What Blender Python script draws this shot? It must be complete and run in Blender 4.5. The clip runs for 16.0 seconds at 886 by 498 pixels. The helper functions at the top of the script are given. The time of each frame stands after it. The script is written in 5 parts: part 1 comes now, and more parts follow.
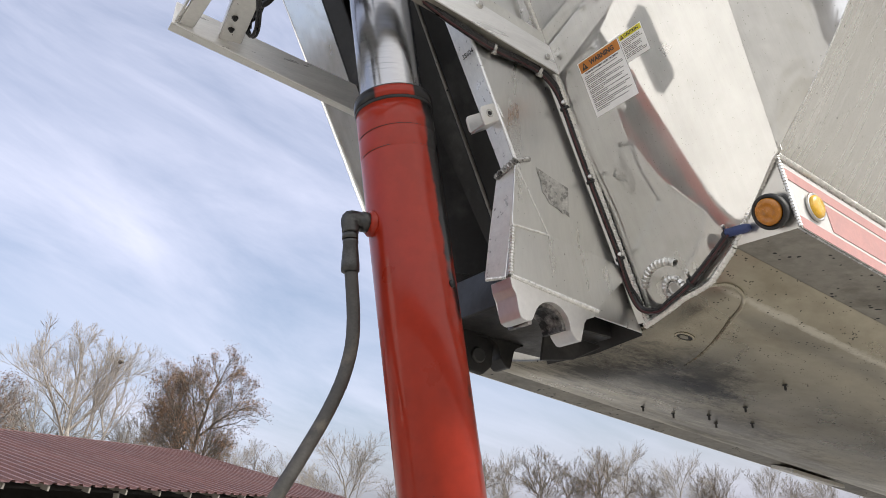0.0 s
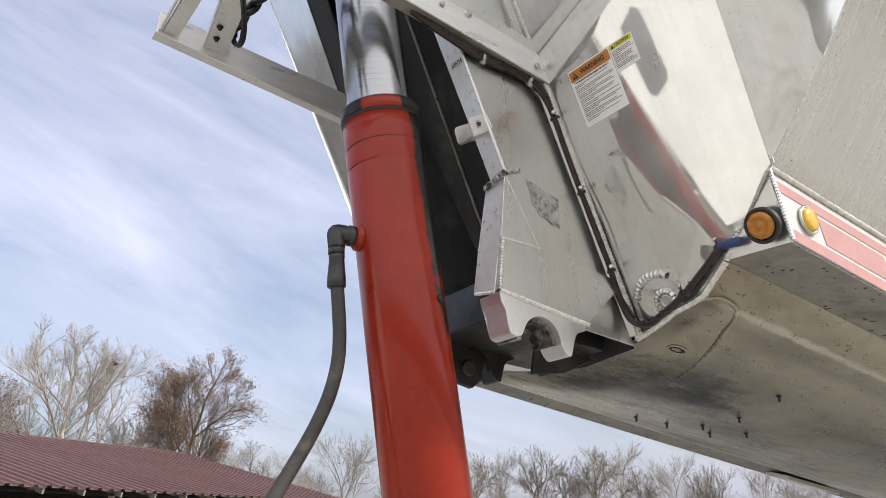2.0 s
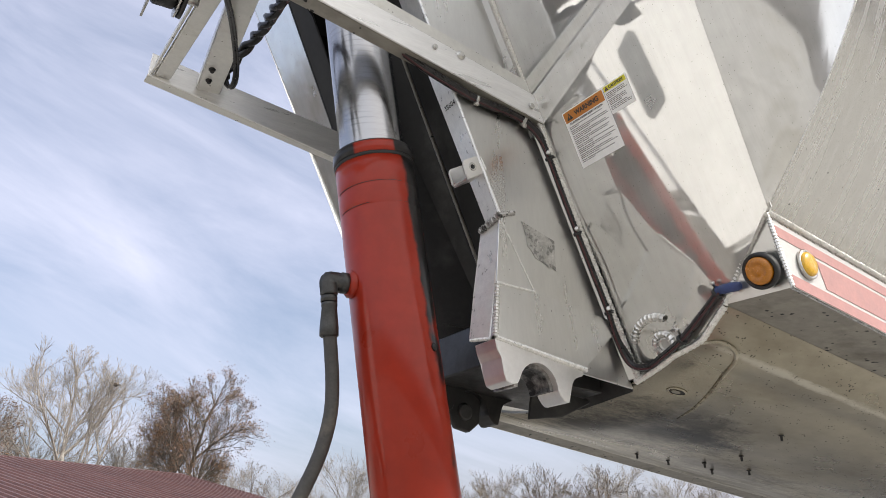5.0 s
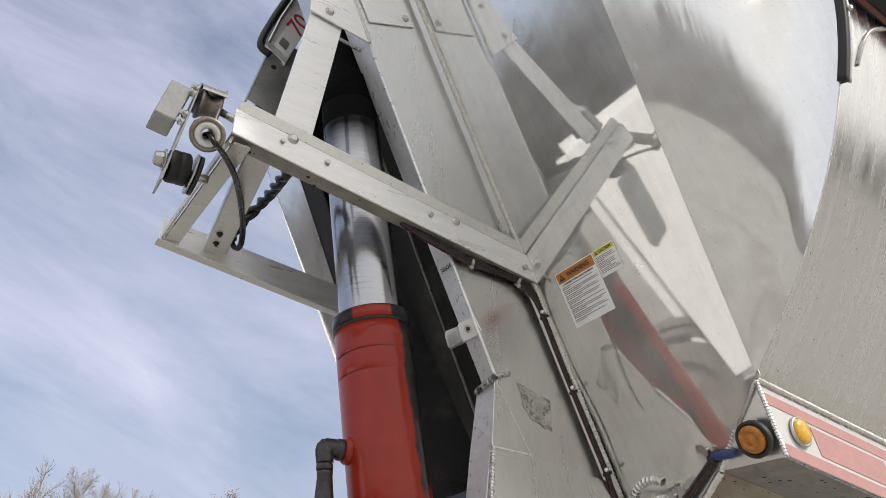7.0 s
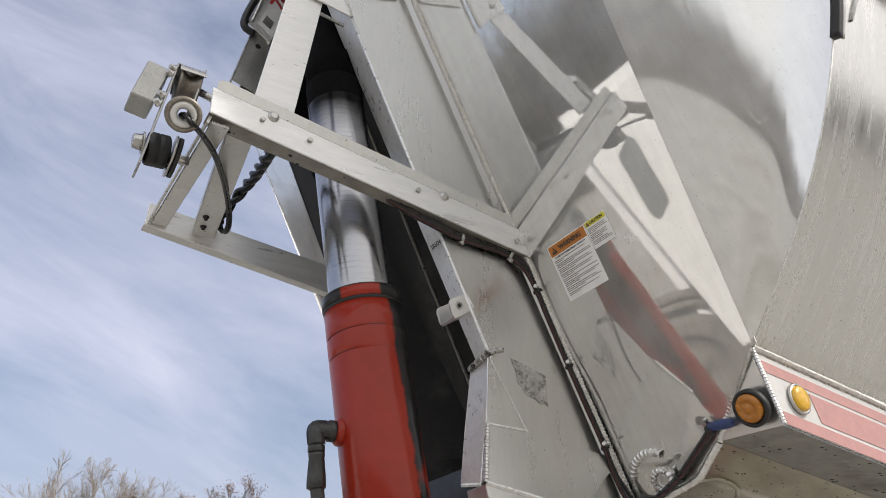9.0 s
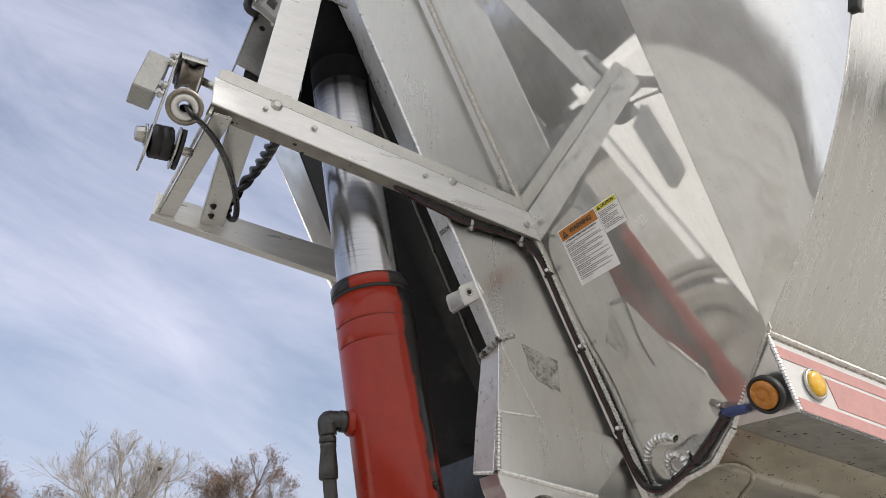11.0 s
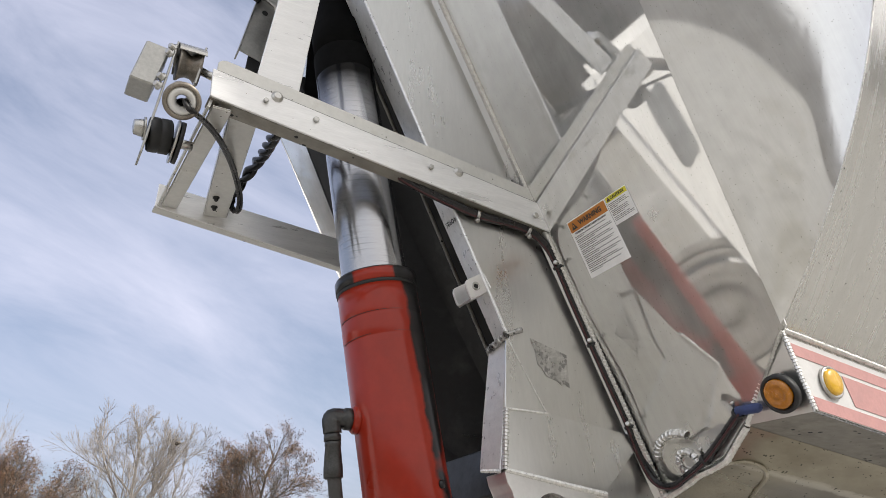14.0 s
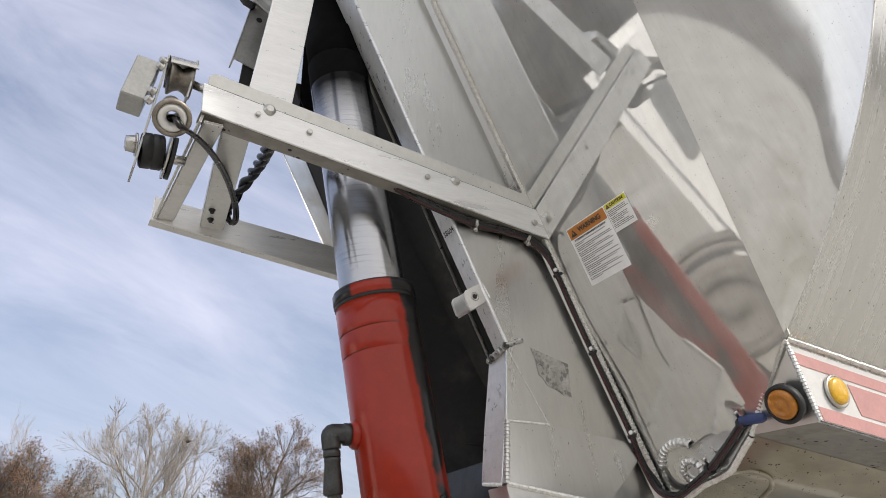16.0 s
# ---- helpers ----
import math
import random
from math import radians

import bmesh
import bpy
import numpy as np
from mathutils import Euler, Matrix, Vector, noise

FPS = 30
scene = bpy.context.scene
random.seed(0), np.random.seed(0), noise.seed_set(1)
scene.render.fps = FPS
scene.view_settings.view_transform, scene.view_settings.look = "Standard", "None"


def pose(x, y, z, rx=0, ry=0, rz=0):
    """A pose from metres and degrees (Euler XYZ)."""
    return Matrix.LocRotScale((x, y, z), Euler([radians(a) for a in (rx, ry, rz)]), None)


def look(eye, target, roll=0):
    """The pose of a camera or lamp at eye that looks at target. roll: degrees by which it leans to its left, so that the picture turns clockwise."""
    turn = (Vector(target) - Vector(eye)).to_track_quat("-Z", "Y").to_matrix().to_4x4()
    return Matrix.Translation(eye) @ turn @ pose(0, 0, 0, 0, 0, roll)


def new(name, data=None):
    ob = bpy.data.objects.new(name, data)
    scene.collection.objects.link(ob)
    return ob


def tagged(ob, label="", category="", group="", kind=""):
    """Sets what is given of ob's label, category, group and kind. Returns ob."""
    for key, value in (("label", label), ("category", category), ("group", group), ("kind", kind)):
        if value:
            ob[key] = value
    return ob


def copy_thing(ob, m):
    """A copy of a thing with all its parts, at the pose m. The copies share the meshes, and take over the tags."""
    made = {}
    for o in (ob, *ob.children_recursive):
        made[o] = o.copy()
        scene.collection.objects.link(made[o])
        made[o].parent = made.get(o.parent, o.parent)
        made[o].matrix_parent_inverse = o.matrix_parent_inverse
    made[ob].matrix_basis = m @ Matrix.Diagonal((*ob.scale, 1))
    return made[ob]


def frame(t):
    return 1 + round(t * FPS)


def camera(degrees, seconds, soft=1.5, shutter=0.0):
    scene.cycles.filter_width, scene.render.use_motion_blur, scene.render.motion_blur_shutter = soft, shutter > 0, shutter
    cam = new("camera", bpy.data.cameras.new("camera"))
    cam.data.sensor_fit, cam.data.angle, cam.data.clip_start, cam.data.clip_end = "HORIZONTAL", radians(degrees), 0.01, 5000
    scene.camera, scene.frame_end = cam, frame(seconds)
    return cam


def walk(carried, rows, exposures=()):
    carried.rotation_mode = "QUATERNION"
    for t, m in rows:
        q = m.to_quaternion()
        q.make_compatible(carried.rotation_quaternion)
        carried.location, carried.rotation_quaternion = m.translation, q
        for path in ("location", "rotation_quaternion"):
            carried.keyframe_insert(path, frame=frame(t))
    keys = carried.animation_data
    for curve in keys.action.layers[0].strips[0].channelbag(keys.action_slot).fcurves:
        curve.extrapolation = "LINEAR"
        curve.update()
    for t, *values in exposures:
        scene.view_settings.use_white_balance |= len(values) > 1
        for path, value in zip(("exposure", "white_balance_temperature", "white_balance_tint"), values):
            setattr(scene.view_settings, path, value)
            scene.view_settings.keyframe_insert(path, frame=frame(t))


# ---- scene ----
cam = camera(60.7, 16.0, 0.75)
PATH = [
    (0, (-0.028, -0.018, 1.643), (-0.002, 1.854, 2.345), -0.4),
    (0.5, (-0.019, -0.016, 1.652), (0.009, 1.859, 2.35), -0.5),
    (1, (-0.015, -0.01, 1.665), (0.017, 1.864, 2.361), -0.6),
    (1.5, (-0.014, -0.008, 1.675), (0.023, 1.866, 2.372), -0.7),
    (2, (-0.009, -0.002, 1.685), (0.028, 1.871, 2.387), -0.7),
    (2.5, (-0.006, 0.0, 1.695), (0.031, 1.872, 2.398), -0.6),
    (3, (-0.004, 0.003, 1.704), (0.034, 1.874, 2.409), -0.6),
    (5.5, (0.015, -0.011, 1.773), (0.049, 1.83, 2.553), -1.3),
    (6, (0.024, -0.033, 1.791), (0.051, 1.774, 2.648), -1.2),
    (6.5, (0.03, -0.074, 1.815), (0.056, 1.686, 2.763), -1.3),
    (7, (0.044, -0.102, 1.84), (0.058, 1.619, 2.858), -1.2),
    (7.5, (0.056, -0.107, 1.848), (0.07, 1.59, 2.906), -1.3),
    (8, (0.065, -0.102, 1.853), (0.078, 1.6, 2.903), -1.7),
    (8.5, (0.074, -0.09, 1.856), (0.079, 1.635, 2.869), -2.2),
    (9, (0.089, -0.063, 1.846), (0.084, 1.683, 2.821), -2.7),
    (9.5, (0.105, -0.052, 1.856), (0.083, 1.715, 2.793), -3.0),
    (10, (0.109, -0.059, 1.869), (0.069, 1.719, 2.784), -3.2),
    (12.5, (0.11, -0.064, 1.922), (0.044, 1.723, 2.818), -2.7),
    (13, (0.112, -0.058, 1.927), (0.038, 1.736, 2.808), -2.6),
    (13.5, (0.116, -0.049, 1.938), (0.034, 1.754, 2.799), -2.7),
    (14, (0.128, -0.044, 1.95), (0.038, 1.764, 2.8), -2.8),
    (14.5, (0.146, -0.034, 1.962), (0.049, 1.776, 2.807), -3.1),
    (15, (0.161, -0.036, 1.974), (0.055, 1.774, 2.818), -3.3),
    (15.5, (0.155, -0.043, 1.986), (0.048, 1.768, 2.828), -3.5),
    (16, (0.151, -0.04, 1.996), (0.043, 1.774, 2.831), -3.6),
]
walk(cam, [(t, look(eye, target, roll)) for t, eye, target, roll in PATH], [(0.0, 0.79), (3.0, 0.79), (5.5, 0.73), (7.5, 0.43), (10.0, 0.50), (16.0, 0.59)])

# ---- world, sun ----
SUN_EL, SUN_AZ = 40.0, 107.0
world = bpy.data.worlds.new("world")
scene.world = world
world.use_nodes = True
wn, wl = world.node_tree.nodes, world.node_tree.links
wn.clear()
w_out = wn.new("ShaderNodeOutputWorld")
w_bg = wn.new("ShaderNodeBackground")
w_bg.inputs["Strength"].default_value = 0.110
w_sky = wn.new("ShaderNodeTexSky")
w_sky.sky_type = "NISHITA"
w_sky.sun_disc = False
w_sky.sun_elevation = radians(SUN_EL)
w_sky.sun_rotation = radians(SUN_AZ)
w_sky.air_density, w_sky.dust_density, w_sky.ozone_density = 1.0, 4.5, 2.2
w_tc = wn.new("ShaderNodeTexCoord")
w_map = wn.new("ShaderNodeMapping")
w_turn = wn.new("ShaderNodeMapping")
w_turn.inputs["Rotation"].default_value = (radians(-8), radians(-24), 0)
w_map.inputs["Scale"].default_value = (0.9, 1.6, 4.2)
w_n1 = wn.new("ShaderNodeTexNoise")
w_n1.inputs["Scale"].default_value = 1.9
w_n1.inputs["Detail"].default_value = 9
w_n1.inputs["Roughness"].default_value = 0.60
w_n1.inputs["Distortion"].default_value = 0.5
w_ramp = wn.new("ShaderNodeMapRange")
w_ramp.inputs["From Min"].default_value = 0.30
w_ramp.inputs["From Max"].default_value = 0.80
w_ramp.inputs["To Min"].default_value = 0.18
w_ramp.inputs["To Max"].default_value = 0.85
w_mix = wn.new("ShaderNodeMix")
w_mix.data_type = "RGBA"
w_mix.inputs["B"].default_value = (5.2, 5.3, 6.4, 1)
wl.new(w_tc.outputs["Generated"], w_turn.inputs["Vector"])
wl.new(w_turn.outputs["Vector"], w_map.inputs["Vector"])
wl.new(w_map.outputs["Vector"], w_n1.inputs["Vector"])
wl.new(w_n1.outputs["Fac"], w_ramp.inputs["Value"])
wl.new(w_ramp.outputs["Result"], w_mix.inputs["Factor"])
wl.new(w_sky.outputs["Color"], w_mix.inputs["A"])
w_dir = wn.new("ShaderNodeVectorMath")
w_dir.operation = "DOT_PRODUCT"
w_dir.inputs[1].default_value = (math.sin(radians(SUN_AZ)) * math.cos(radians(SUN_EL)), math.cos(radians(SUN_AZ)) * math.cos(radians(SUN_EL)), math.sin(radians(SUN_EL)))
w_halo = wn.new("ShaderNodeMapRange")
w_halo.interpolation_type = "SMOOTHSTEP"
w_halo.inputs["From Min"].default_value, w_halo.inputs["From Max"].default_value = 0.30, 1.0
w_glow = wn.new("ShaderNodeMix")
w_glow.data_type = "RGBA"
w_glow.inputs["B"].default_value = (7.2, 7.0, 6.9, 1)
wl.new(w_tc.outputs["Generated"], w_dir.inputs[0])
wl.new(w_dir.outputs["Value"], w_halo.inputs["Value"])
wl.new(w_halo.outputs["Result"], w_glow.inputs["Factor"])
# a white veil of high cloud over the southern half of the sky
w_south = wn.new("ShaderNodeVectorMath")
w_south.operation = "DOT_PRODUCT"
w_south.inputs[1].default_value = (0.10, -0.98, 0.15)
w_veil = wn.new("ShaderNodeMapRange")
w_veil.interpolation_type = "SMOOTHSTEP"
w_veil.inputs["From Min"].default_value, w_veil.inputs["From Max"].default_value, w_veil.inputs["To Max"].default_value = 0.0, 0.8, 0.85
w_white = wn.new("ShaderNodeMix")
w_white.data_type = "RGBA"
w_white.inputs["B"].default_value = (6.9, 6.95, 7.2, 1)
wl.new(w_tc.outputs["Generated"], w_south.inputs[0])
wl.new(w_south.outputs["Value"], w_veil.inputs["Value"])
wl.new(w_veil.outputs["Result"], w_white.inputs["Factor"])
wl.new(w_mix.outputs["Result"], w_white.inputs["A"])
wl.new(w_white.outputs["Result"], w_glow.inputs["A"])
wl.new(w_glow.outputs["Result"], w_bg.inputs["Color"])
wl.new(w_bg.outputs["Background"], w_out.inputs["Surface"])

sun = new("sun", bpy.data.lights.new("sun", "SUN"))
sun.data.energy, sun.data.angle, sun.data.color = 1.85, radians(4.0), (1.0, 0.95, 0.88)
_az, _el = radians(SUN_AZ), radians(SUN_EL)
sun.matrix_world = look((0, 0, 0), (-math.sin(_az) * math.cos(_el), -math.cos(_az) * math.cos(_el), -math.sin(_el)))


# ---- materials ----
def material(name, color, rough=0.5, metal=0.0, var=0.12, scale=12.0, bump=0.1, bscale=60.0, second=None, spots=None,
             stretch=(1, 1, 1), rough_var=0.1, coat=0.0, dist=0.002, wave=None, random_hue=0.0, stains_glints=()):
    """Procedural surface: colour varied at two scales, roughness varied, fine bump; second: colour of patches (colour, low, high, scale);
    spots: small dark marks (colour, scale, threshold); wave: long soft dents of a sheet (scale, strength)."""
    m = bpy.data.materials.new(name)
    m.use_nodes = True
    nt, L_ = m.node_tree.nodes, m.node_tree.links
    b = nt["Principled BSDF"]
    b.inputs["Metallic"].default_value = metal
    b.inputs["Coat Weight"].default_value = coat
    tc = nt.new("ShaderNodeTexCoord")
    mp = nt.new("ShaderNodeMapping")
    mp.inputs["Scale"].default_value = stretch
    L_.new(tc.outputs["Object"], mp.inputs["Vector"])
    vec = mp.outputs["Vector"]

    def noise_tex(sc, detail=5, rough_=0.6, v=vec):
        n = nt.new("ShaderNodeTexNoise")
        n.inputs["Scale"].default_value, n.inputs["Detail"].default_value, n.inputs["Roughness"].default_value = sc, detail, rough_
        L_.new(v, n.inputs["Vector"])
        return n.outputs["Fac"]

    def ranged(s, a, c, lo, hi):
        r = nt.new("ShaderNodeMapRange")
        for k, v in (("From Min", a), ("From Max", c), ("To Min", lo), ("To Max", hi)):
            r.inputs[k].default_value = v
        L_.new(s, r.inputs["Value"])
        return r.outputs["Result"]

    def mixed(f, a, c, mode="MIX"):
        x = nt.new("ShaderNodeMix")
        x.data_type, x.blend_type = "RGBA", mode
        for key, v in (("Factor", f), ("A", a), ("B", c)):
            if isinstance(v, (int, float)):
                x.inputs[key].default_value = v
            elif isinstance(v, tuple):
                x.inputs[key].default_value = (*v[:3], 1)
            else:
                L_.new(v, x.inputs[key])
        return x.outputs["Result"]

    big, fine = noise_tex(scale), noise_tex(scale * 7.3, 4)
    col = mixed(ranged(big, 0.3, 0.7, 0, 1), tuple(c * (1 - var) for c in color), tuple(min(1, c * (1 + var)) for c in color))
    shade = ranged(fine, 0.3, 0.7, 1 - var * 0.7, 1 + var * 0.5)
    comb = nt.new("ShaderNodeCombineColor")
    for k in ("Red", "Green", "Blue"):
        L_.new(shade, comb.inputs[k])
    col = mixed(1.0, col, comb.outputs["Color"], "MULTIPLY")
    if random_hue:
        oi = nt.new("ShaderNodeObjectInfo")
        rr = ranged(oi.outputs["Random"], 0, 1, 1 - random_hue, 1 + random_hue)
        cc = nt.new("ShaderNodeCombineColor")
        for k in ("Red", "Green", "Blue"):
            L_.new(rr, cc.inputs[k])
        col = mixed(1.0, col, cc.outputs["Color"], "MULTIPLY")
    rough_sock = ranged(big, 0.3, 0.7, max(0.02, rough - rough_var), min(1, rough + rough_var))
    if second:
        c2, lo, hi, sc = second[:4]
        f2 = ranged(noise_tex(sc, 6, 0.65), lo, hi, 0, 1)
        col = mixed(f2, col, c2)
    for centre, size, dark in stains_glints:
        sm = nt.new("ShaderNodeMapping")
        sm.inputs["Location"].default_value = tuple(-c_ / s_ for c_, s_ in zip(centre, size))
        sm.inputs["Scale"].default_value = tuple(1 / s_ for s_ in size)
        L_.new(tc.outputs["Object"], sm.inputs["Vector"])
        ln = nt.new("ShaderNodeVectorMath")
        ln.operation = "LENGTH"
        L_.new(sm.outputs["Vector"], ln.inputs[0])
        ma = nt.new("ShaderNodeMath")
        ma.operation = "MULTIPLY_ADD"
        ma.inputs[1].default_value = 2.6
        L_.new(noise_tex(13, 10, 0.82), ma.inputs[0])
        L_.new(ln.outputs["Value"], ma.inputs[2])
        col = mixed(ranged(ma.outputs[0], 1.55, 2.25, 0.92, 0.0), col, dark)
    if spots:
        c3, sc, th = spots
        v = nt.new("ShaderNodeTexVoronoi")
        v.inputs["Scale"].default_value = sc
        v.inputs["Randomness"].default_value = 1.0
        L_.new(tc.outputs["Object"], v.inputs["Vector"])
        gate = ranged(noise_tex(sc * 0.4, 2), 0.5, 0.62, 0.0, th)
        less = nt.new("ShaderNodeMath")
        less.operation = "LESS_THAN"
        L_.new(v.outputs["Distance"], less.inputs[0])
        L_.new(gate, less.inputs[1])
        col = mixed(less.outputs[0], col, c3)
    L_.new(col, b.inputs["Base Color"])
    L_.new(rough_sock, b.inputs["Roughness"])
    bp = nt.new("ShaderNodeBump")
    bp.inputs["Strength"].default_value, bp.inputs["Distance"].default_value = bump, dist
    L_.new(noise_tex(bscale, 6, 0.7), bp.inputs["Height"])
    last = bp
    if wave:
        b2 = nt.new("ShaderNodeBump")
        b2.inputs["Strength"].default_value, b2.inputs["Distance"].default_value = wave[1], 0.05
        L_.new(noise_tex(wave[0], 2, 0.4, tc.outputs["Object"]), b2.inputs["Height"])
        L_.new(b2.outputs["Normal"], bp.inputs["Normal"])
    L_.new(bp.outputs["Normal"], b.inputs["Normal"])
    return m


M_POLISH = material("polished_aluminium", (0.84, 0.835, 0.81), 0.025, 1.0, 0.04, 1.6, 0.002, 5.0, stretch=(3, 30, 1.6), rough_var=0.012, wave=(2.2, 0.010), spots=((0.30, 0.29, 0.26), 110, 0.16), dist=0.001)


def hazy(m, amount, rough):
    """A polished sheet with a hazy film: a second, broad gloss lobe mixed in."""
    nt, L_ = m.node_tree.nodes, m.node_tree.links
    b = nt["Principled BSDF"]
    g = nt.new("ShaderNodeBsdfAnisotropic")
    g.inputs["Roughness"].default_value = rough
    L_.new(b.inputs["Base Color"].links[0].from_socket, g.inputs["Color"])
    L_.new(b.inputs["Normal"].links[0].from_socket, g.inputs["Normal"])
    n = nt.new("ShaderNodeTexNoise")
    n.inputs["Scale"].default_value, n.inputs["Detail"].default_value = 4.0, 6
    tc = nt.new("ShaderNodeTexCoord")
    L_.new(tc.outputs["Object"], n.inputs["Vector"])
    r = nt.new("ShaderNodeMapRange")
    r.inputs["From Min"].default_value, r.inputs["From Max"].default_value = 0.3, 0.7
    r.inputs["To Min"].default_value, r.inputs["To Max"].default_value = amount - 0.12, amount + 0.12
    L_.new(n.outputs["Fac"], r.inputs["Value"])
    x = nt.new("ShaderNodeMixShader")
    L_.new(r.outputs["Result"], x.inputs["Fac"])
    L_.new(b.outputs["BSDF"], x.inputs[1])
    L_.new(g.outputs["BSDF"], x.inputs[2])
    L_.new(x.outputs["Shader"], nt["Material Output"].inputs["Surface"])


hazy(M_POLISH, 0.36, 0.46)
M_WALL = material("mill_aluminium", (0.67, 0.665, 0.645), 0.31, 0.96, 0.05, 3.0, 0.02, 90, stretch=(5, 1.5, 1.0), rough_var=0.06, spots=((0.16, 0.15, 0.14), 90, 0.11), second=((0.61, 0.605, 0.59), 0.52, 0.72, 1.5))
M_SIDE = material("brushed_aluminium", (0.74, 0.735, 0.71), 0.25, 1.0, 0.05, 2.0, 0.06, 6, stretch=(22, 2, 2.2), rough_var=0.10, spots=((0.08, 0.08, 0.07), 60, 0.13), wave=(1.2, 0.04), second=((0.86, 0.855, 0.84), 0.58, 0.80, 1.4))
M_BAR = material("aluminium_bar", (0.82, 0.815, 0.80), 0.34, 0.45, 0.08, 6.0, 0.10, 40, stretch=(1, 8, 8), rough_var=0.10, spots=((0.2, 0.19, 0.16), 70, 0.07))
# dusty metal; on the cross channel its duller tone paints shade
M_BAR_DIRTY_SHADED = material("dusty_shaded_aluminium", (0.68, 0.67, 0.63), 0.45, 0.5, 0.08, 9.0, 0.10, 120, second=((0.56, 0.54, 0.48), 0.58, 0.78, 14), spots=((0.06, 0.05, 0.04), 75, 0.16))
# dark staining, some of it the far half's shade; pale entries paint the crease highlight
M_BELLY = material("dusty_belly_aluminium", (0.42, 0.385, 0.305), 0.34, 0.8, 0.16, 2.2, 0.14, 60, second=((0.24, 0.21, 0.155), 0.45, 0.72, 3.2), spots=((0.03, 0.028, 0.025), 105, 0.26), stretch=(0.5, 1, 1), wave=(1.5, 0.05), rough_var=0.16,
                   stains_glints=(((1.5, 1.14, -0.45), (1.5, 0.26, 0.9), (0.115, 0.103, 0.08)), ((0.30, 0.85, -0.33), (0.30, 0.32, 0.3), (0.07, 0.064, 0.055)), ((0.95, 0.92, -0.45), (0.65, 0.19, 0.3), (0.09, 0.08, 0.066)), ((0.42, 0.60, -0.34), (0.34, 0.10, 0.2), (0.11, 0.10, 0.08)), ((1.5, 0.262, -0.40), (1.6, 0.016, 0.9), (0.66, 0.63, 0.55)), ((0.35, 0.262, -0.25), (0.5, 0.014, 0.9), (0.60, 0.57, 0.49)), ((0.50, 0.71, -0.36), (0.34, 0.15, 0.4), (0.06, 0.054, 0.045)), ((0.55, 0.69, -0.36), (0.20, 0.085, 0.4), (0.010, 0.0095, 0.009))))
# grime on the rail's underside; on the arm's flange the dark tone paints shade
M_RAILUNDER = material("grimy_shaded_aluminium", (0.34, 0.32, 0.28), 0.55, 0.6, 0.18, 5.0, 0.15, 60, second=((0.15, 0.14, 0.12), 0.5, 0.8, 6), spots=((0.02, 0.02, 0.02), 52, 0.28))
M_DARKRAIL = material("dark_grimy_rail", (0.05, 0.045, 0.04), 0.5, 0.2, 0.3, 6, 0.15, 60, second=((0.17, 0.145, 0.11), 0.58, 0.8, 7))
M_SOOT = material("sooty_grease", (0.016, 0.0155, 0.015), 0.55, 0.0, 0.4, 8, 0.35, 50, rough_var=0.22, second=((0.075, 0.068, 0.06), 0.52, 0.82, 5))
# recess interior: its shade is put into a near-black base colour
M_RECESS_SHADE = material("shaded_recess_coat", (0.019, 0.0185, 0.018), 0.55, 0.2, 0.3, 5, 0.15, 70, second=((0.07, 0.067, 0.064), 0.55, 0.8, 4))
# black without gloss, painting the deep shade of the hoist well
M_CAVITY = material("unlit_black_cavity", (0.006, 0.006, 0.006), 0.9, 0.0, 0.4, 6, 0.1, 60)
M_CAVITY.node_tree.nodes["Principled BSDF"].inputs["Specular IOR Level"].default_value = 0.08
M_WELD_SOOTY = material("sooty_weld", (0.46, 0.45, 0.43), 0.45, 0.7, 0.3, 60, 0.35, 160, second=((0.06, 0.057, 0.054), 0.52, 0.60, 70))
M_WELD = material("weld_bead", (0.78, 0.77, 0.74), 0.36, 0.9, 0.16, 90, 0.2, 300, second=((0.46, 0.45, 0.43), 0.56, 0.72, 150))
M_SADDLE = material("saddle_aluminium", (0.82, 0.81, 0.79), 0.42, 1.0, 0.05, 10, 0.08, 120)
M_WORN = material("worn_pocket", (0.42, 0.40, 0.38), 0.5, 0.9, 0.25, 14, 0.2, 60, second=((0.04, 0.04, 0.04), 0.45, 0.62, 12))
M_CHROME = material("chrome_sleeve", (0.43, 0.43, 0.44), 0.20, 1.0, 0.03, 6, 0.012, 200, stretch=(1, 1, 10), rough_var=0.04)


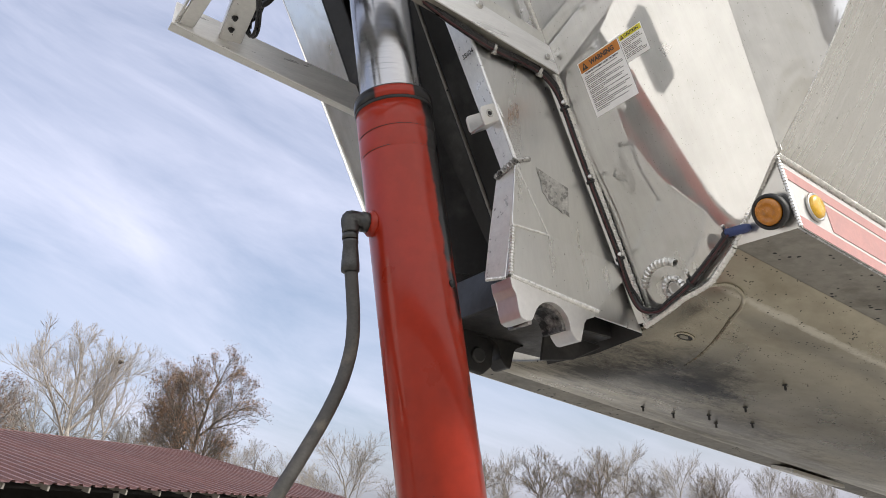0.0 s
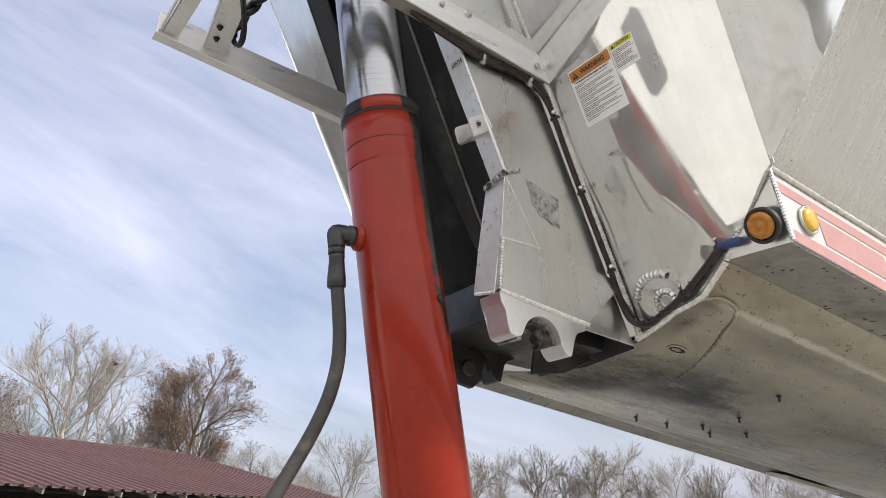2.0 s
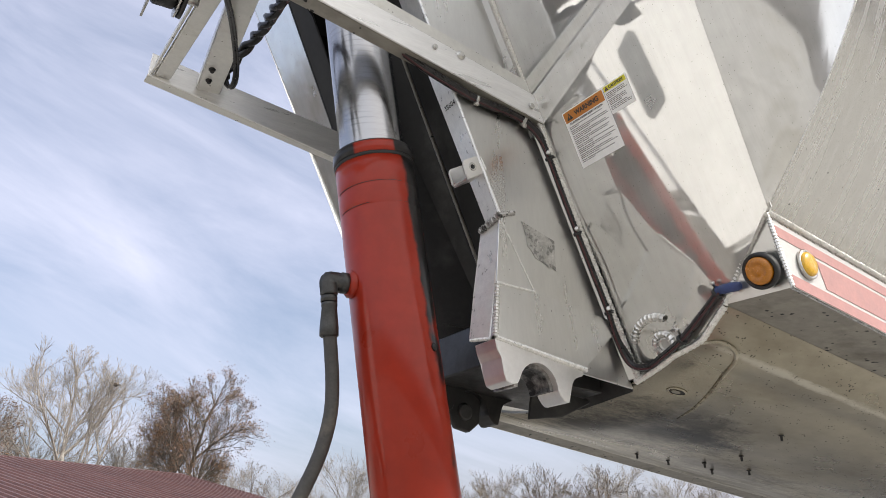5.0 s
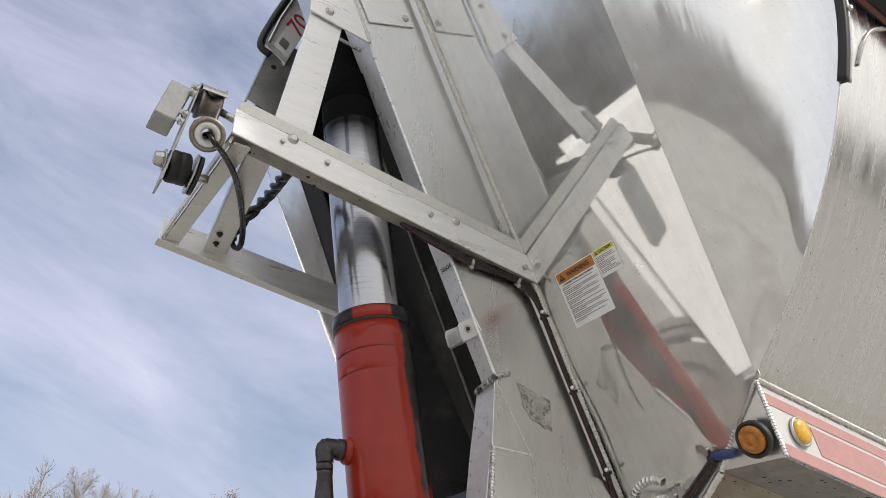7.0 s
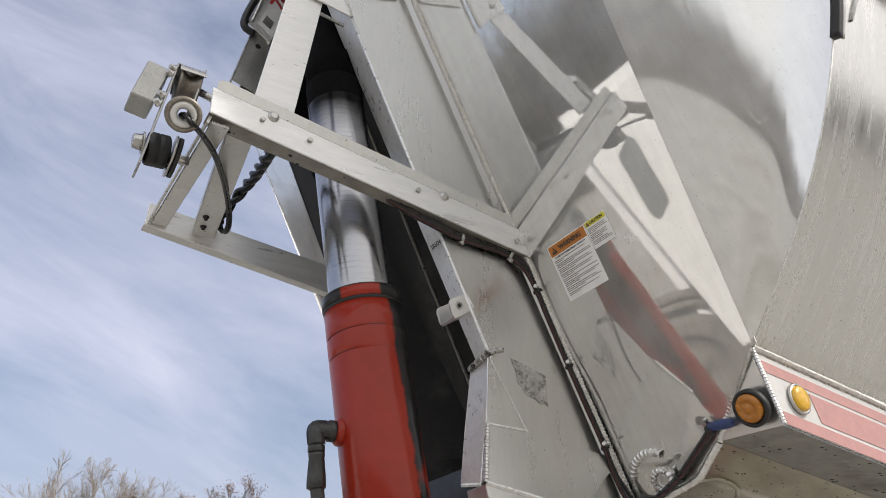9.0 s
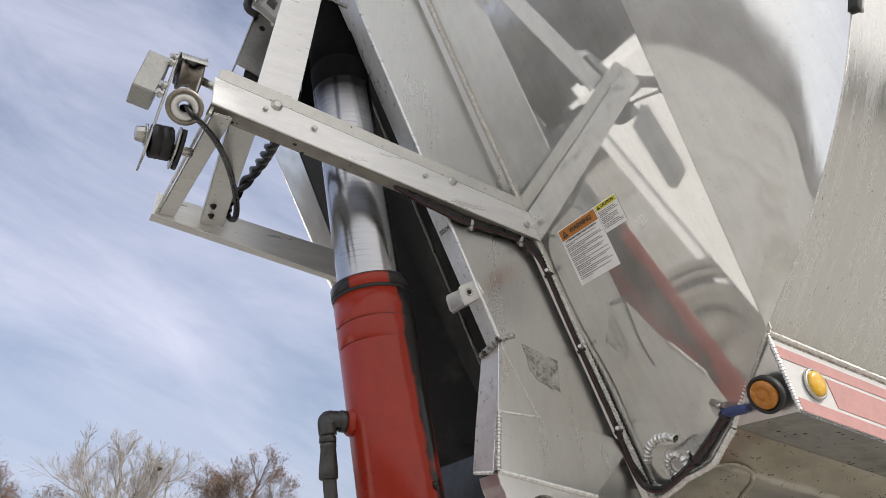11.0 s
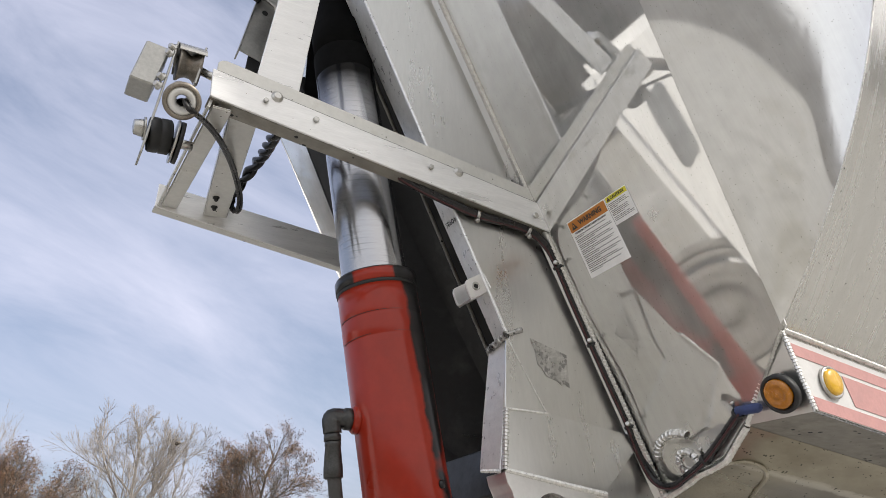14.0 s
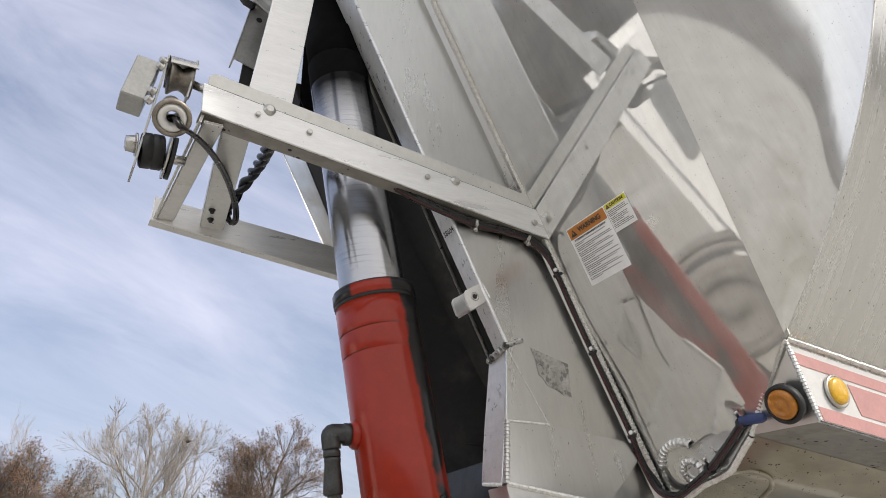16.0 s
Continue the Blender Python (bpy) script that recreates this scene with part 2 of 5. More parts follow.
def scored(m, period, amount):
    """Faint scored rings round a rod, broken by noise."""
    nt, L_ = m.node_tree.nodes, m.node_tree.links
    b = nt["Principled BSDF"]
    col = b.inputs["Base Color"].links[0].from_socket
    tc = nt.new("ShaderNodeTexCoord")
    w = nt.new("ShaderNodeTexWave")
    w.bands_direction = "Z"
    w.inputs["Scale"].default_value = 1.0 / period / 3.2
    w.inputs["Distortion"].default_value, w.inputs["Detail"].default_value, w.inputs["Detail Scale"].default_value = 1.2, 3, 2.0
    n = nt.new("ShaderNodeTexNoise")
    n.inputs["Scale"].default_value = 16.0
    L_.new(tc.outputs["Object"], w.inputs["Vector"])
    L_.new(tc.outputs["Object"], n.inputs["Vector"])
    r = nt.new("ShaderNodeMapRange")
    r.inputs["From Min"].default_value, r.inputs["From Max"].default_value = 0.86, 1.0
    L_.new(w.outputs["Fac"], r.inputs["Value"])
    g = nt.new("ShaderNodeMapRange")
    g.inputs["From Min"].default_value, g.inputs["From Max"].default_value, g.inputs["To Max"].default_value = 0.38, 0.62, amount
    L_.new(n.outputs["Fac"], g.inputs["Value"])
    mu = nt.new("ShaderNodeMath")
    mu.operation = "MULTIPLY"
    L_.new(r.outputs["Result"], mu.inputs[0])
    L_.new(g.outputs["Result"], mu.inputs[1])
    x = nt.new("ShaderNodeMix")
    x.data_type = "RGBA"
    x.inputs["B"].default_value = (0.20, 0.20, 0.20, 1)
    L_.new(mu.outputs[0], x.inputs["Factor"])
    L_.new(col, x.inputs["A"])
    L_.new(x.outputs["Result"], b.inputs["Base Color"])


scored(M_CHROME, 0.016, 0.55)


def shaded(m, axis_p, axis_d, start, end, colour):
    """Painted shade: the colour darkens raggedly along a rod from start to end."""
    nt, L_ = m.node_tree.nodes, m.node_tree.links
    b = nt["Principled BSDF"]
    col = b.inputs["Base Color"].links[0].from_socket
    tc = nt.new("ShaderNodeTexCoord")
    dot = nt.new("ShaderNodeVectorMath")
    dot.operation = "DOT_PRODUCT"
    dot.inputs[1].default_value = tuple(axis_d)
    n = nt.new("ShaderNodeTexNoise")
    n.inputs["Scale"].default_value, n.inputs["Detail"].default_value = 14.0, 4
    L_.new(tc.outputs["Object"], dot.inputs[0])
    L_.new(tc.outputs["Object"], n.inputs["Vector"])
    add = nt.new("ShaderNodeMath")
    add.operation = "MULTIPLY_ADD"
    add.inputs[1].default_value = 0.05
    L_.new(n.outputs["Fac"], add.inputs[0])
    L_.new(dot.outputs["Value"], add.inputs[2])
    base = axis_p.dot(axis_d) + 0.025
    r = nt.new("ShaderNodeMapRange")
    r.inputs["From Min"].default_value, r.inputs["From Max"].default_value = base + start, base + end
    L_.new(add.outputs[0], r.inputs["Value"])
    x = nt.new("ShaderNodeMix")
    x.data_type = "RGBA"
    x.inputs["B"].default_value = (*colour, 1)
    L_.new(r.outputs["Result"], x.inputs["Factor"])
    L_.new(col, x.inputs["A"])
    L_.new(x.outputs["Result"], b.inputs["Base Color"])


M_BLACK = material("black_paint", (0.012, 0.012, 0.012), 0.5, 0.0, 0.3, 20, 0.1, 120)
M_RUBBER = material("black_rubber", (0.02, 0.02, 0.02), 0.5, 0.0, 0.3, 30, 0.15, 200)
M_HOSE = material("hose_rubber", (0.055, 0.052, 0.048), 0.6, 0.0, 0.25, 20, 0.15, 160, second=((0.21, 0.18, 0.135), 0.5, 0.8, 9))
M_FITTING = material("dark_steel_fitting", (0.07, 0.07, 0.068), 0.42, 0.6, 0.25, 40, 0.15, 160)
M_STEEL = material("zinc_steel", (0.55, 0.54, 0.51), 0.32, 1.0, 0.15, 40, 0.1, 200)
M_RUSTY = material("worn_steel_roller", (0.30, 0.27, 0.23), 0.5, 0.8, 0.25, 30, 0.2, 120, second=((0.16, 0.10, 0.06), 0.55, 0.75, 20))
M_BRACKET_STEEL = material("grey_steel_plate", (0.46, 0.455, 0.43), 0.42, 0.8, 0.15, 15, 0.12, 120)
M_WHITE_PLASTIC = material("white_plastic", (0.78, 0.77, 0.74), 0.4, 0, 0.05, 20, 0.05, 100)
M_AMBER = material("amber_lens", (0.46, 0.165, 0.006), 0.22, 0, 0.2, 60, 0.3, 260, coat=0.6)
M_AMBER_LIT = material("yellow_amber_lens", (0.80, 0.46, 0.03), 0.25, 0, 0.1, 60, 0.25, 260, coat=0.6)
M_TAPE_W = material("white_reflective_tape", (0.72, 0.71, 0.69), 0.4, 0, 0.05, 30, 0.05, 400, coat=0.2)
M_TYRE = material("dusty_tyre", (0.19, 0.18, 0.165), 0.8, 0, 0.2, 6, 0.2, 60)
M_SEAL_RED = material("dull_red_seal", (0.22, 0.07, 0.06), 0.5, 0, 0.1, 20, 0.05, 200)
M_TAPE_R = material("faded_red_tape", (0.58, 0.30, 0.28), 0.42, 0, 0.08, 22, 0.05, 400, coat=0.2)
M_PAPER = material("label_white", (0.90, 0.895, 0.88), 0.45, 0, 0.04, 40, 0.05, 300)
M_ORANGE = material("label_orange", (0.50, 0.19, 0.035), 0.45, 0, 0.05, 40, 0.05, 300)
M_YELLOW = material("label_yellow", (0.72, 0.66, 0.05), 0.45, 0, 0.05, 40, 0.05, 300)
M_INK = material("black_ink", (0.03, 0.03, 0.03), 0.55, 0, 0.1, 60, 0.03, 300)
M_GREYINK = material("grey_print", (0.22, 0.22, 0.22), 0.55, 0, 0.1, 60, 0.03, 300)
M_CABLE = material("black_cable_sheath", (0.012, 0.0115, 0.012), 0.30, 0, 0.3, 30, 0.1, 200)
M_CABLE_R = material("maroon_wire", (0.055, 0.012, 0.014), 0.4, 0, 0.2, 30, 0.1, 200)
M_BLUE = material("blue_wire_cap", (0.035, 0.055, 0.16), 0.45, 0, 0.15, 40, 0.1, 200)
M_REDINK = material("red_print", (0.50, 0.05, 0.06), 0.5, 0, 0.05, 40, 0.03, 300)
M_ROOF = material("maroon_roof_metal", (0.135, 0.062, 0.054), 0.5, 0.0, 0.16, 0.8, 0.05, 20, second=((0.19, 0.115, 0.105), 0.5, 0.8, 0.5), random_hue=0.10)
M_TIMBER = material("grey_timber", (0.30, 0.28, 0.25), 0.7, 0, 0.15, 3, 0.1, 40)
M_BARN_SHADE = material("shade_dark_barn_boards", (0.012, 0.011, 0.010), 0.9, 0, 0.2, 2, 0.1, 30)
M_BARK_PALE = material("pale_bark", (0.43, 0.40, 0.355), 0.8, 0, 0.3, 2.5, 0.2, 20, second=((0.20, 0.18, 0.15), 0.5, 0.7, 1.6))
M_BARK = material("grey_brown_bark", (0.17, 0.145, 0.12), 0.85, 0, 0.25, 3, 0.2, 20)
M_BARK_ASH = material("ash_grey_twigs", (0.37, 0.335, 0.295), 0.85, 0, 0.25, 3, 0.2, 20)
M_BARK_MID = material("ashen_twigs", (0.31, 0.28, 0.245), 0.85, 0, 0.25, 3, 0.2, 20)
M_LEAF = material("withered_leaves", (0.25, 0.15, 0.095), 0.7, 0, 0.4, 0.9, 0.1, 20, second=((0.32, 0.19, 0.09), 0.5, 0.7, 0.7))
M_LEAF_TAN = material("tan_leaves", (0.26, 0.17, 0.085), 0.7, 0, 0.35, 0.9, 0.1, 20)
M_TRUCK = material("white_truck_paint", (0.86, 0.855, 0.84), 0.25, 0.0, 0.06, 2.0, 0.02, 60, coat=0.5)
M_DARKGLASS = material("dark_window", (0.16, 0.165, 0.17), 0.2, 0.0, 0.1, 3, 0.01, 30)
M_GROUND = material("pale_gravel", (0.39, 0.375, 0.34), 0.9, 0, 0.2, 0.6, 0.4, 18, second=((0.27, 0.25, 0.20), 0.5, 0.7, 0.09), dist=0.02)


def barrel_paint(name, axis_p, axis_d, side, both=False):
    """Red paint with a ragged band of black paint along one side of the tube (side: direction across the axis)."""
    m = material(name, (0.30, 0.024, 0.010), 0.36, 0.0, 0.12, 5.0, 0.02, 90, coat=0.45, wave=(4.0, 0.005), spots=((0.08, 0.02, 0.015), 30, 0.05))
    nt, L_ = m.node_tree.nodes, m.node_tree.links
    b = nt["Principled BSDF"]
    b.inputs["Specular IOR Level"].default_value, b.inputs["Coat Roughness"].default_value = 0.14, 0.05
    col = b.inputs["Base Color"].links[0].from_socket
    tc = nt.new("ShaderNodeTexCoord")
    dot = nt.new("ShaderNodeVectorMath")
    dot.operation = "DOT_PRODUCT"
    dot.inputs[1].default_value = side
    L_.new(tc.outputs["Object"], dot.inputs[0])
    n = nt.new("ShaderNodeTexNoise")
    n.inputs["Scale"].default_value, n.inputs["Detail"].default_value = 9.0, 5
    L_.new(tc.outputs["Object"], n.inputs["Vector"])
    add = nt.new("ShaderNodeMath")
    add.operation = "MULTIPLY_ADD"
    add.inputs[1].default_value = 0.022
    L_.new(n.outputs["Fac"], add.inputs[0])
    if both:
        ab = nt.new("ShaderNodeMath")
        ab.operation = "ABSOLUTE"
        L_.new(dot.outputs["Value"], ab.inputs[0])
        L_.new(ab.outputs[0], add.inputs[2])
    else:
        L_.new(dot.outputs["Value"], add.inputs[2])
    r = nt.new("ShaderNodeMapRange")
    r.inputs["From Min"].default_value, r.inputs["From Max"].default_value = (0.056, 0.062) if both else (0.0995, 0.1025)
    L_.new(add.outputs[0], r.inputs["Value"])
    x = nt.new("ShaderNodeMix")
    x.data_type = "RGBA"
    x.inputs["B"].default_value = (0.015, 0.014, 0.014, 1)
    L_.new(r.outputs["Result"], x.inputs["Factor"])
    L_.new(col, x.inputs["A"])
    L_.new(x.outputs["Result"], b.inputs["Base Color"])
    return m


# ---- builders ----
YAW = math.atan2(0.556, 0.831)
TRAILER = Matrix.Translation((0.741, 1.492, 2.43)) @ Matrix.Rotation(YAW, 4, "Z")


def thing(name, m, label, category, group="", kind=""):
    ob = new(name)
    ob.empty_display_size = 0.1
    ob.matrix_world = m
    return tagged(ob, label, category, group, kind)


def part(name, mesh_or_bm, mat, parent, label="", smooth=False):
    if isinstance(mesh_or_bm, bmesh.types.BMesh):
        me = bpy.data.meshes.new(name)
        bmesh.ops.recalc_face_normals(mesh_or_bm, faces=mesh_or_bm.faces)
        mesh_or_bm.to_mesh(me)
        mesh_or_bm.free()
    else:
        me = mesh_or_bm
    if smooth:
        for p in me.polygons:
            p.use_smooth = True
    if mat and not me.materials:
        me.materials.append(mat)
    ob = new(name, me)
    ob.parent = parent
    if label:
        ob["label"] = label
    return ob


def pydata(name, verts, faces, smooth=False):
    me = bpy.data.meshes.new(name)
    me.from_pydata([tuple(v) for v in verts], [], faces)
    me.validate()
    if smooth:
        me.polygons.foreach_set("use_smooth", [True] * len(me.polygons))
    return me


def prism(poly, l0, l1, bevel=0.0, segs=1):
    """A plate: polygon in (a, z), thick from l0 to l1."""
    bm = bmesh.new()
    lo = [bm.verts.new((a, l0, z)) for a, z in poly]
    hi = [bm.verts.new((a, l1, z)) for a, z in poly]
    bm.faces.new(lo)
    bm.faces.new(hi[::-1])
    k = len(poly)
    for i in range(k):
        bm.faces.new((lo[i], hi[i], hi[(i + 1) % k], lo[(i + 1) % k]))
    if bevel:
        bmesh.ops.bevel(bm, geom=bm.edges[:], offset=bevel, segments=segs, affect="EDGES")
    return bm


def slab(points, normal, thick, bevel=0.0):
    """A plate from a polygon in space, pushed along normal by thick."""
    bm = bmesh.new()
    n = Vector(normal).normalized() * thick
    lo = [bm.verts.new(p) for p in points]
    hi = [bm.verts.new(Vector(p) + n) for p in points]
    bm.faces.new(lo)
    bm.faces.new(hi[::-1])
    k = len(points)
    for i in range(k):
        bm.faces.new((lo[i], hi[i], hi[(i + 1) % k], lo[(i + 1) % k]))
    if bevel:
        bmesh.ops.bevel(bm, geom=bm.edges[:], offset=bevel, segments=2, affect="EDGES")
    return bm


def beam(p0, p1, w, h, up=(0, 0, 1), bevel=0.003):
    """A box beam from p0 to p1; w across, h along up."""
    p0, p1 = Vector(p0), Vector(p1)
    d = (p1 - p0).normalized()
    s = d.cross(Vector(up)).normalized()
    u = s.cross(d).normalized()
    c = [s * (w / 2) * i + u * (h / 2) * j for i, j in ((-1, -1), (1, -1), (1, 1), (-1, 1))]
    return slab([p0 + v for v in c], d, (p1 - p0).length, bevel)


def ring_frame(d):
    d = Vector(d).normalized()
    s = d.orthogonal().normalized()
    return s, d.cross(s)


def lathe(p, d, profile, n=40, cap=True):
    """A turned part: profile of (distance along d, radius) from point p."""
    p, d = Vector(p), Vector(d).normalized()
    s, t = ring_frame(d)
    verts, faces = [], []
    for x, r in profile:
        for i in range(n):
            a = 2 * math.pi * i / n
            verts.append(p + d * x + (s * math.cos(a) + t * math.sin(a)) * r)
    for k in range(len(profile) - 1):
        for i in range(n):
            j = (i + 1) % n
            faces.append((k * n + i, k * n + j, (k + 1) * n + j, (k + 1) * n + i))
    if cap:
        faces.append(tuple(range(n))[::-1])
        faces.append(tuple((len(profile) - 1) * n + i for i in range(n)))
    me = pydata("turned", verts, faces)
    for poly in me.polygons:
        poly.use_smooth = len(poly.vertices) == 4
    return me


def spline(points, step=0.01):
    """Points along a Catmull-Rom curve."""
    q = [Vector(p) for p in points]
    q = [q[0] * 2 - q[1]] + q + [q[-1] * 2 - q[-2]]
    out = []
    for i in range(1, len(q) - 2):
        k = max(2, int((q[i + 1] - q[i]).length / step))
        for j in range(k):
            t = j / k
            out.append(0.5 * (2 * q[i] + (q[i + 1] - q[i - 1]) * t + (2 * q[i - 1] - 5 * q[i] + 4 * q[i + 1] - q[i + 2]) * t * t
                              + (3 * q[i] - q[i - 1] - 3 * q[i + 1] + q[i + 2]) * t ** 3))
    out.append(q[-2])
    return out


def tube(points, radius, n=8, step=0.01, wobble=0.0, turn=0.0, offset=0.0, smooth_path=True):
    """A round tube along a curve; offset and turn: wound round the curve, as in a twisted pair."""
    path = spline(points, step) if smooth_path else [Vector(p) for p in points]
    verts, faces = [], []
    ref, length = None, 0.0
    for i, p in enumerate(path):
        d = (path[min(i + 1, len(path) - 1)] - path[max(i - 1, 0)]).normalized()
        if ref is None:
            ref = d.orthogonal().normalized()
        ref = (ref - d * ref.dot(d)).normalized()
        side = d.cross(ref)
        if i:
            length += (p - path[i - 1]).length
        c = p + (ref * math.cos(turn * length) + side * math.sin(turn * length)) * offset
        r = radius * (1 + wobble * random.uniform(-1, 1))
        for k in range(n):
            a = 2 * math.pi * k / n
            verts.append(c + (ref * math.cos(a) + side * math.sin(a)) * r)
    for i in range(len(path) - 1):
        for k in range(n):
            j = (k + 1) % n
            faces.append((i * n + k, i * n + j, (i + 1) * n + j, (i + 1) * n + k))
    faces.append(tuple(range(n))[::-1])
    faces.append(tuple((len(path) - 1) * n + k for k in range(n)))
    return pydata("tube", verts, faces, True)


def weld(points, radius=0.006, pitch=0.0095, smooth_path=False):
    """A weld bead: overlapping scales along a line, larger on a thick bead."""
    pitch = max(pitch * 0.62, radius * 1.25)
    path = spline(points, pitch / 2) if smooth_path else []
    if not smooth_path:
        pts = [Vector(p) for p in points]
        for a, b in zip(pts, pts[1:]):
            k = max(2, int((b - a).length / (pitch / 2)))
            path += [a.lerp(b, i / k) for i in range(k)]
        path.append(pts[-1])
    verts, faces, n, ref = [], [], 8, None
    for i, p in enumerate(path):
        d = (path[min(i + 1, len(path) - 1)] - path[max(i - 1, 0)]).normalized()
        ref = d.orthogonal().normalized() if ref is None else (ref - d * ref.dot(d)).normalized()
        side = d.cross(ref)
        r = radius * ((1.2 if i % 2 else 0.83) if radius < 0.004 else (1.16 if i % 2 else 0.82)) * random.uniform(0.93, 1.07)
        for k in range(n):
            a = 2 * math.pi * k / n
            verts.append(p + (ref * math.cos(a) + side * math.sin(a)) * r + d * (0.30 * pitch * (i % 2)))
    for i in range(len(path) - 1):
        for k in range(n):
            j = (k + 1) % n
            faces.append((i * n + k, i * n + j, (i + 1) * n + j, (i + 1) * n + k))
    return pydata("bead", verts, faces, False)


def bolt(parent, p, d, r=0.008, h=0.007, mat=None, washer=True, name="bolt"):
    """A hexagon head with washer."""
    d = Vector(d).normalized()
    prof = ([(0, r * 1.5), (0.002, r * 1.5)] if washer else []) + [(0.002, r), (h * 0.8, r), (h, r * 0.8)]
    me = lathe(p, d, prof, 12 if not washer else 18)
    return part(name, me, mat or M_STEEL, parent)


def lettering(name, text, size, m, mat, parent, bold=0.0):
    """Letters of the built-in font as a mesh, their plane set by m (local to parent)."""
    cu = bpy.data.curves.new(name, "FONT")
    cu.body, cu.size, cu.extrude, cu.offset = text, size, 0.0003, bold
    cu.align_x, cu.align_y = "CENTER", "CENTER"
    tmp = bpy.data.objects.new("tmp", cu)
    scene.collection.objects.link(tmp)
    dg = bpy.context.evaluated_depsgraph_get()
    me = bpy.data.meshes.new_from_object(tmp.evaluated_get(dg))
    bpy.data.objects.remove(tmp)
    me.transform(m)
    me.materials.clear()
    return part(name, me, mat, parent)


# ---- dump trailer (axes: a back along the trailer, l across to its far side, z up; origin at the near rail's front corner) ----
PITCH = -0.15          # fall of the body towards its rear
LONG = 9.0
MID = 0.775            # middle of the body, across
LEAN_F = 0.42          # forward lean of the front wall
N_FRONT = Vector((-1, 0, -LEAN_F)).normalized()
U_FRONT = Vector((-LEAN_F, 0, 1)).normalized()
DOWN_RAIL = Vector((1, 0, PITCH))


def front(l, z, off=0.0):
    return Vector((-0.02 - LEAN_F * z, l, z)) + N_FRONT * off


def belly_z(l):
    x = l - MID
    return -0.297 + 1.40 - math.sqrt(1.40 ** 2 - x * x) - 0.017 * max(0.0, 1 - abs(abs(x) - 0.515) / 0.085)


def belly(a, l, off=0.0):
    """A point of the belly, a behind the front edge; off: below it."""
    z = belly_z(l)
    return Vector((-0.02 - LEAN_F * z + a, l, z + PITCH * a - off))


def far(l):
    return 2 * MID - l


trailer = thing("dump_trailer", TRAILER, "partly raised aluminium dump trailer with a polished sloping front wall", "dump trailer")

arc = [0.164 + (far(0.164) - 0.164) * i / 54 for i in range(55)]
outline = [(-0.138, 1.6), (-0.02, 0.0), (0.0, -0.012)] + [(l, belly_z(l)) for l in arc] + [(far(0.0), -0.012), (far(-0.02), 0.0), (far(-0.138), 1.6)]


def swell(l, z):
    """The sheet is drawn in a little towards the foot of the recess; flat elsewhere."""
    q = (l - z) / math.sqrt(2)
    if q <= 0.17:
        return 0.0
    if q <= 0.233:
        return -0.67 * (q - 0.17) ** 2
    if q <= 0.30:
        return -0.00266 - 0.0844 * (q - 0.233)
    u = min(q - 0.30, 0.06)
    return -0.00831 - 0.0844 * (u - u * u / 0.12)


def front_sheet():
    bm = bmesh.new()
    bm.faces.new([bm.verts.new((l, z, 0.0)) for l, z in outline])
    for i in range(30):
        bmesh.ops.bisect_plane(bm, geom=bm.verts[:] + bm.edges[:] + bm.faces[:], plane_co=(0.02 + 0.016 * i, 0, 0), plane_no=(1, 0, 0))
    for i in range(36):
        bmesh.ops.bisect_plane(bm, geom=bm.verts[:] + bm.edges[:] + bm.faces[:], plane_co=(0, -0.28 + 0.018 * i, 0), plane_no=(0, 1, 0))
    for v in bm.verts:
        v.co = front(v.co.x, v.co.y, swell(v.co.x, v.co.y))
    for f in bm.faces:
        f.smooth = True
    back = slab([front(l, z, -0.016) for l, z in outline], -N_FRONT, 0.004)
    me = bpy.data.meshes.new("backing")
    back.to_mesh(me)
    back.free()
    bm.from_mesh(me)
    return bm


part("front_panel", front_sheet(), M_POLISH, trailer, "polished aluminium front sheet")


def side_l(z):
    """How far the flaring side stands out at a height over its foot."""
    return -(0.95 * z - 0.5 * z * z) if z < 0.87 else -(0.44805 + 0.08 * (z - 0.87))


def corner_sheet(mirror):
    """The sheet that rolls from the front wall round to the side, widening upwards."""
    verts, faces, cols = [], [], 24
    heights = [0.0, 0.03, 0.07, 0.12, 0.16, 0.2, 0.25, 0.3, 0.35, 0.4, 0.45, 0.5, 0.55, 0.6, 0.65, 0.7, 0.75, 0.8, 0.9, 1.05, 1.25, 1.6]
    for z in heights:
        p0 = Vector((-0.02 - LEAN_F * z, -0.0205 - 0.0737 * z, z))
        p1 = Vector((-0.02 - 0.136 * z, -0.015 - 0.547 * z / (1 + 0.109 * z), z))
        p2 = Vector((-0.02 - 0.021 * z, -0.01 - 0.698 * z / (1 + 1.723 * z), z))
        p3 = Vector((0.0, side_l(z), z))
        for i in range(cols + 1):
            t = i / cols
            p = p0 * (1 - t) ** 3 + p1 * 3 * t * (1 - t) ** 2 + p2 * 3 * t * t * (1 - t) + p3 * t ** 3
            verts.append((p.x, far(p.y) if mirror else p.y, p.z))
    for r in range(len(heights) - 1):
        for i in range(cols):
            k = r * (cols + 1) + i
            faces.append((k, k + 1, k + cols + 2, k + cols + 1) if mirror else (k, k + cols + 1, k + cols + 2, k + 1))
    return pydata("corner_sheet", verts, faces, True)


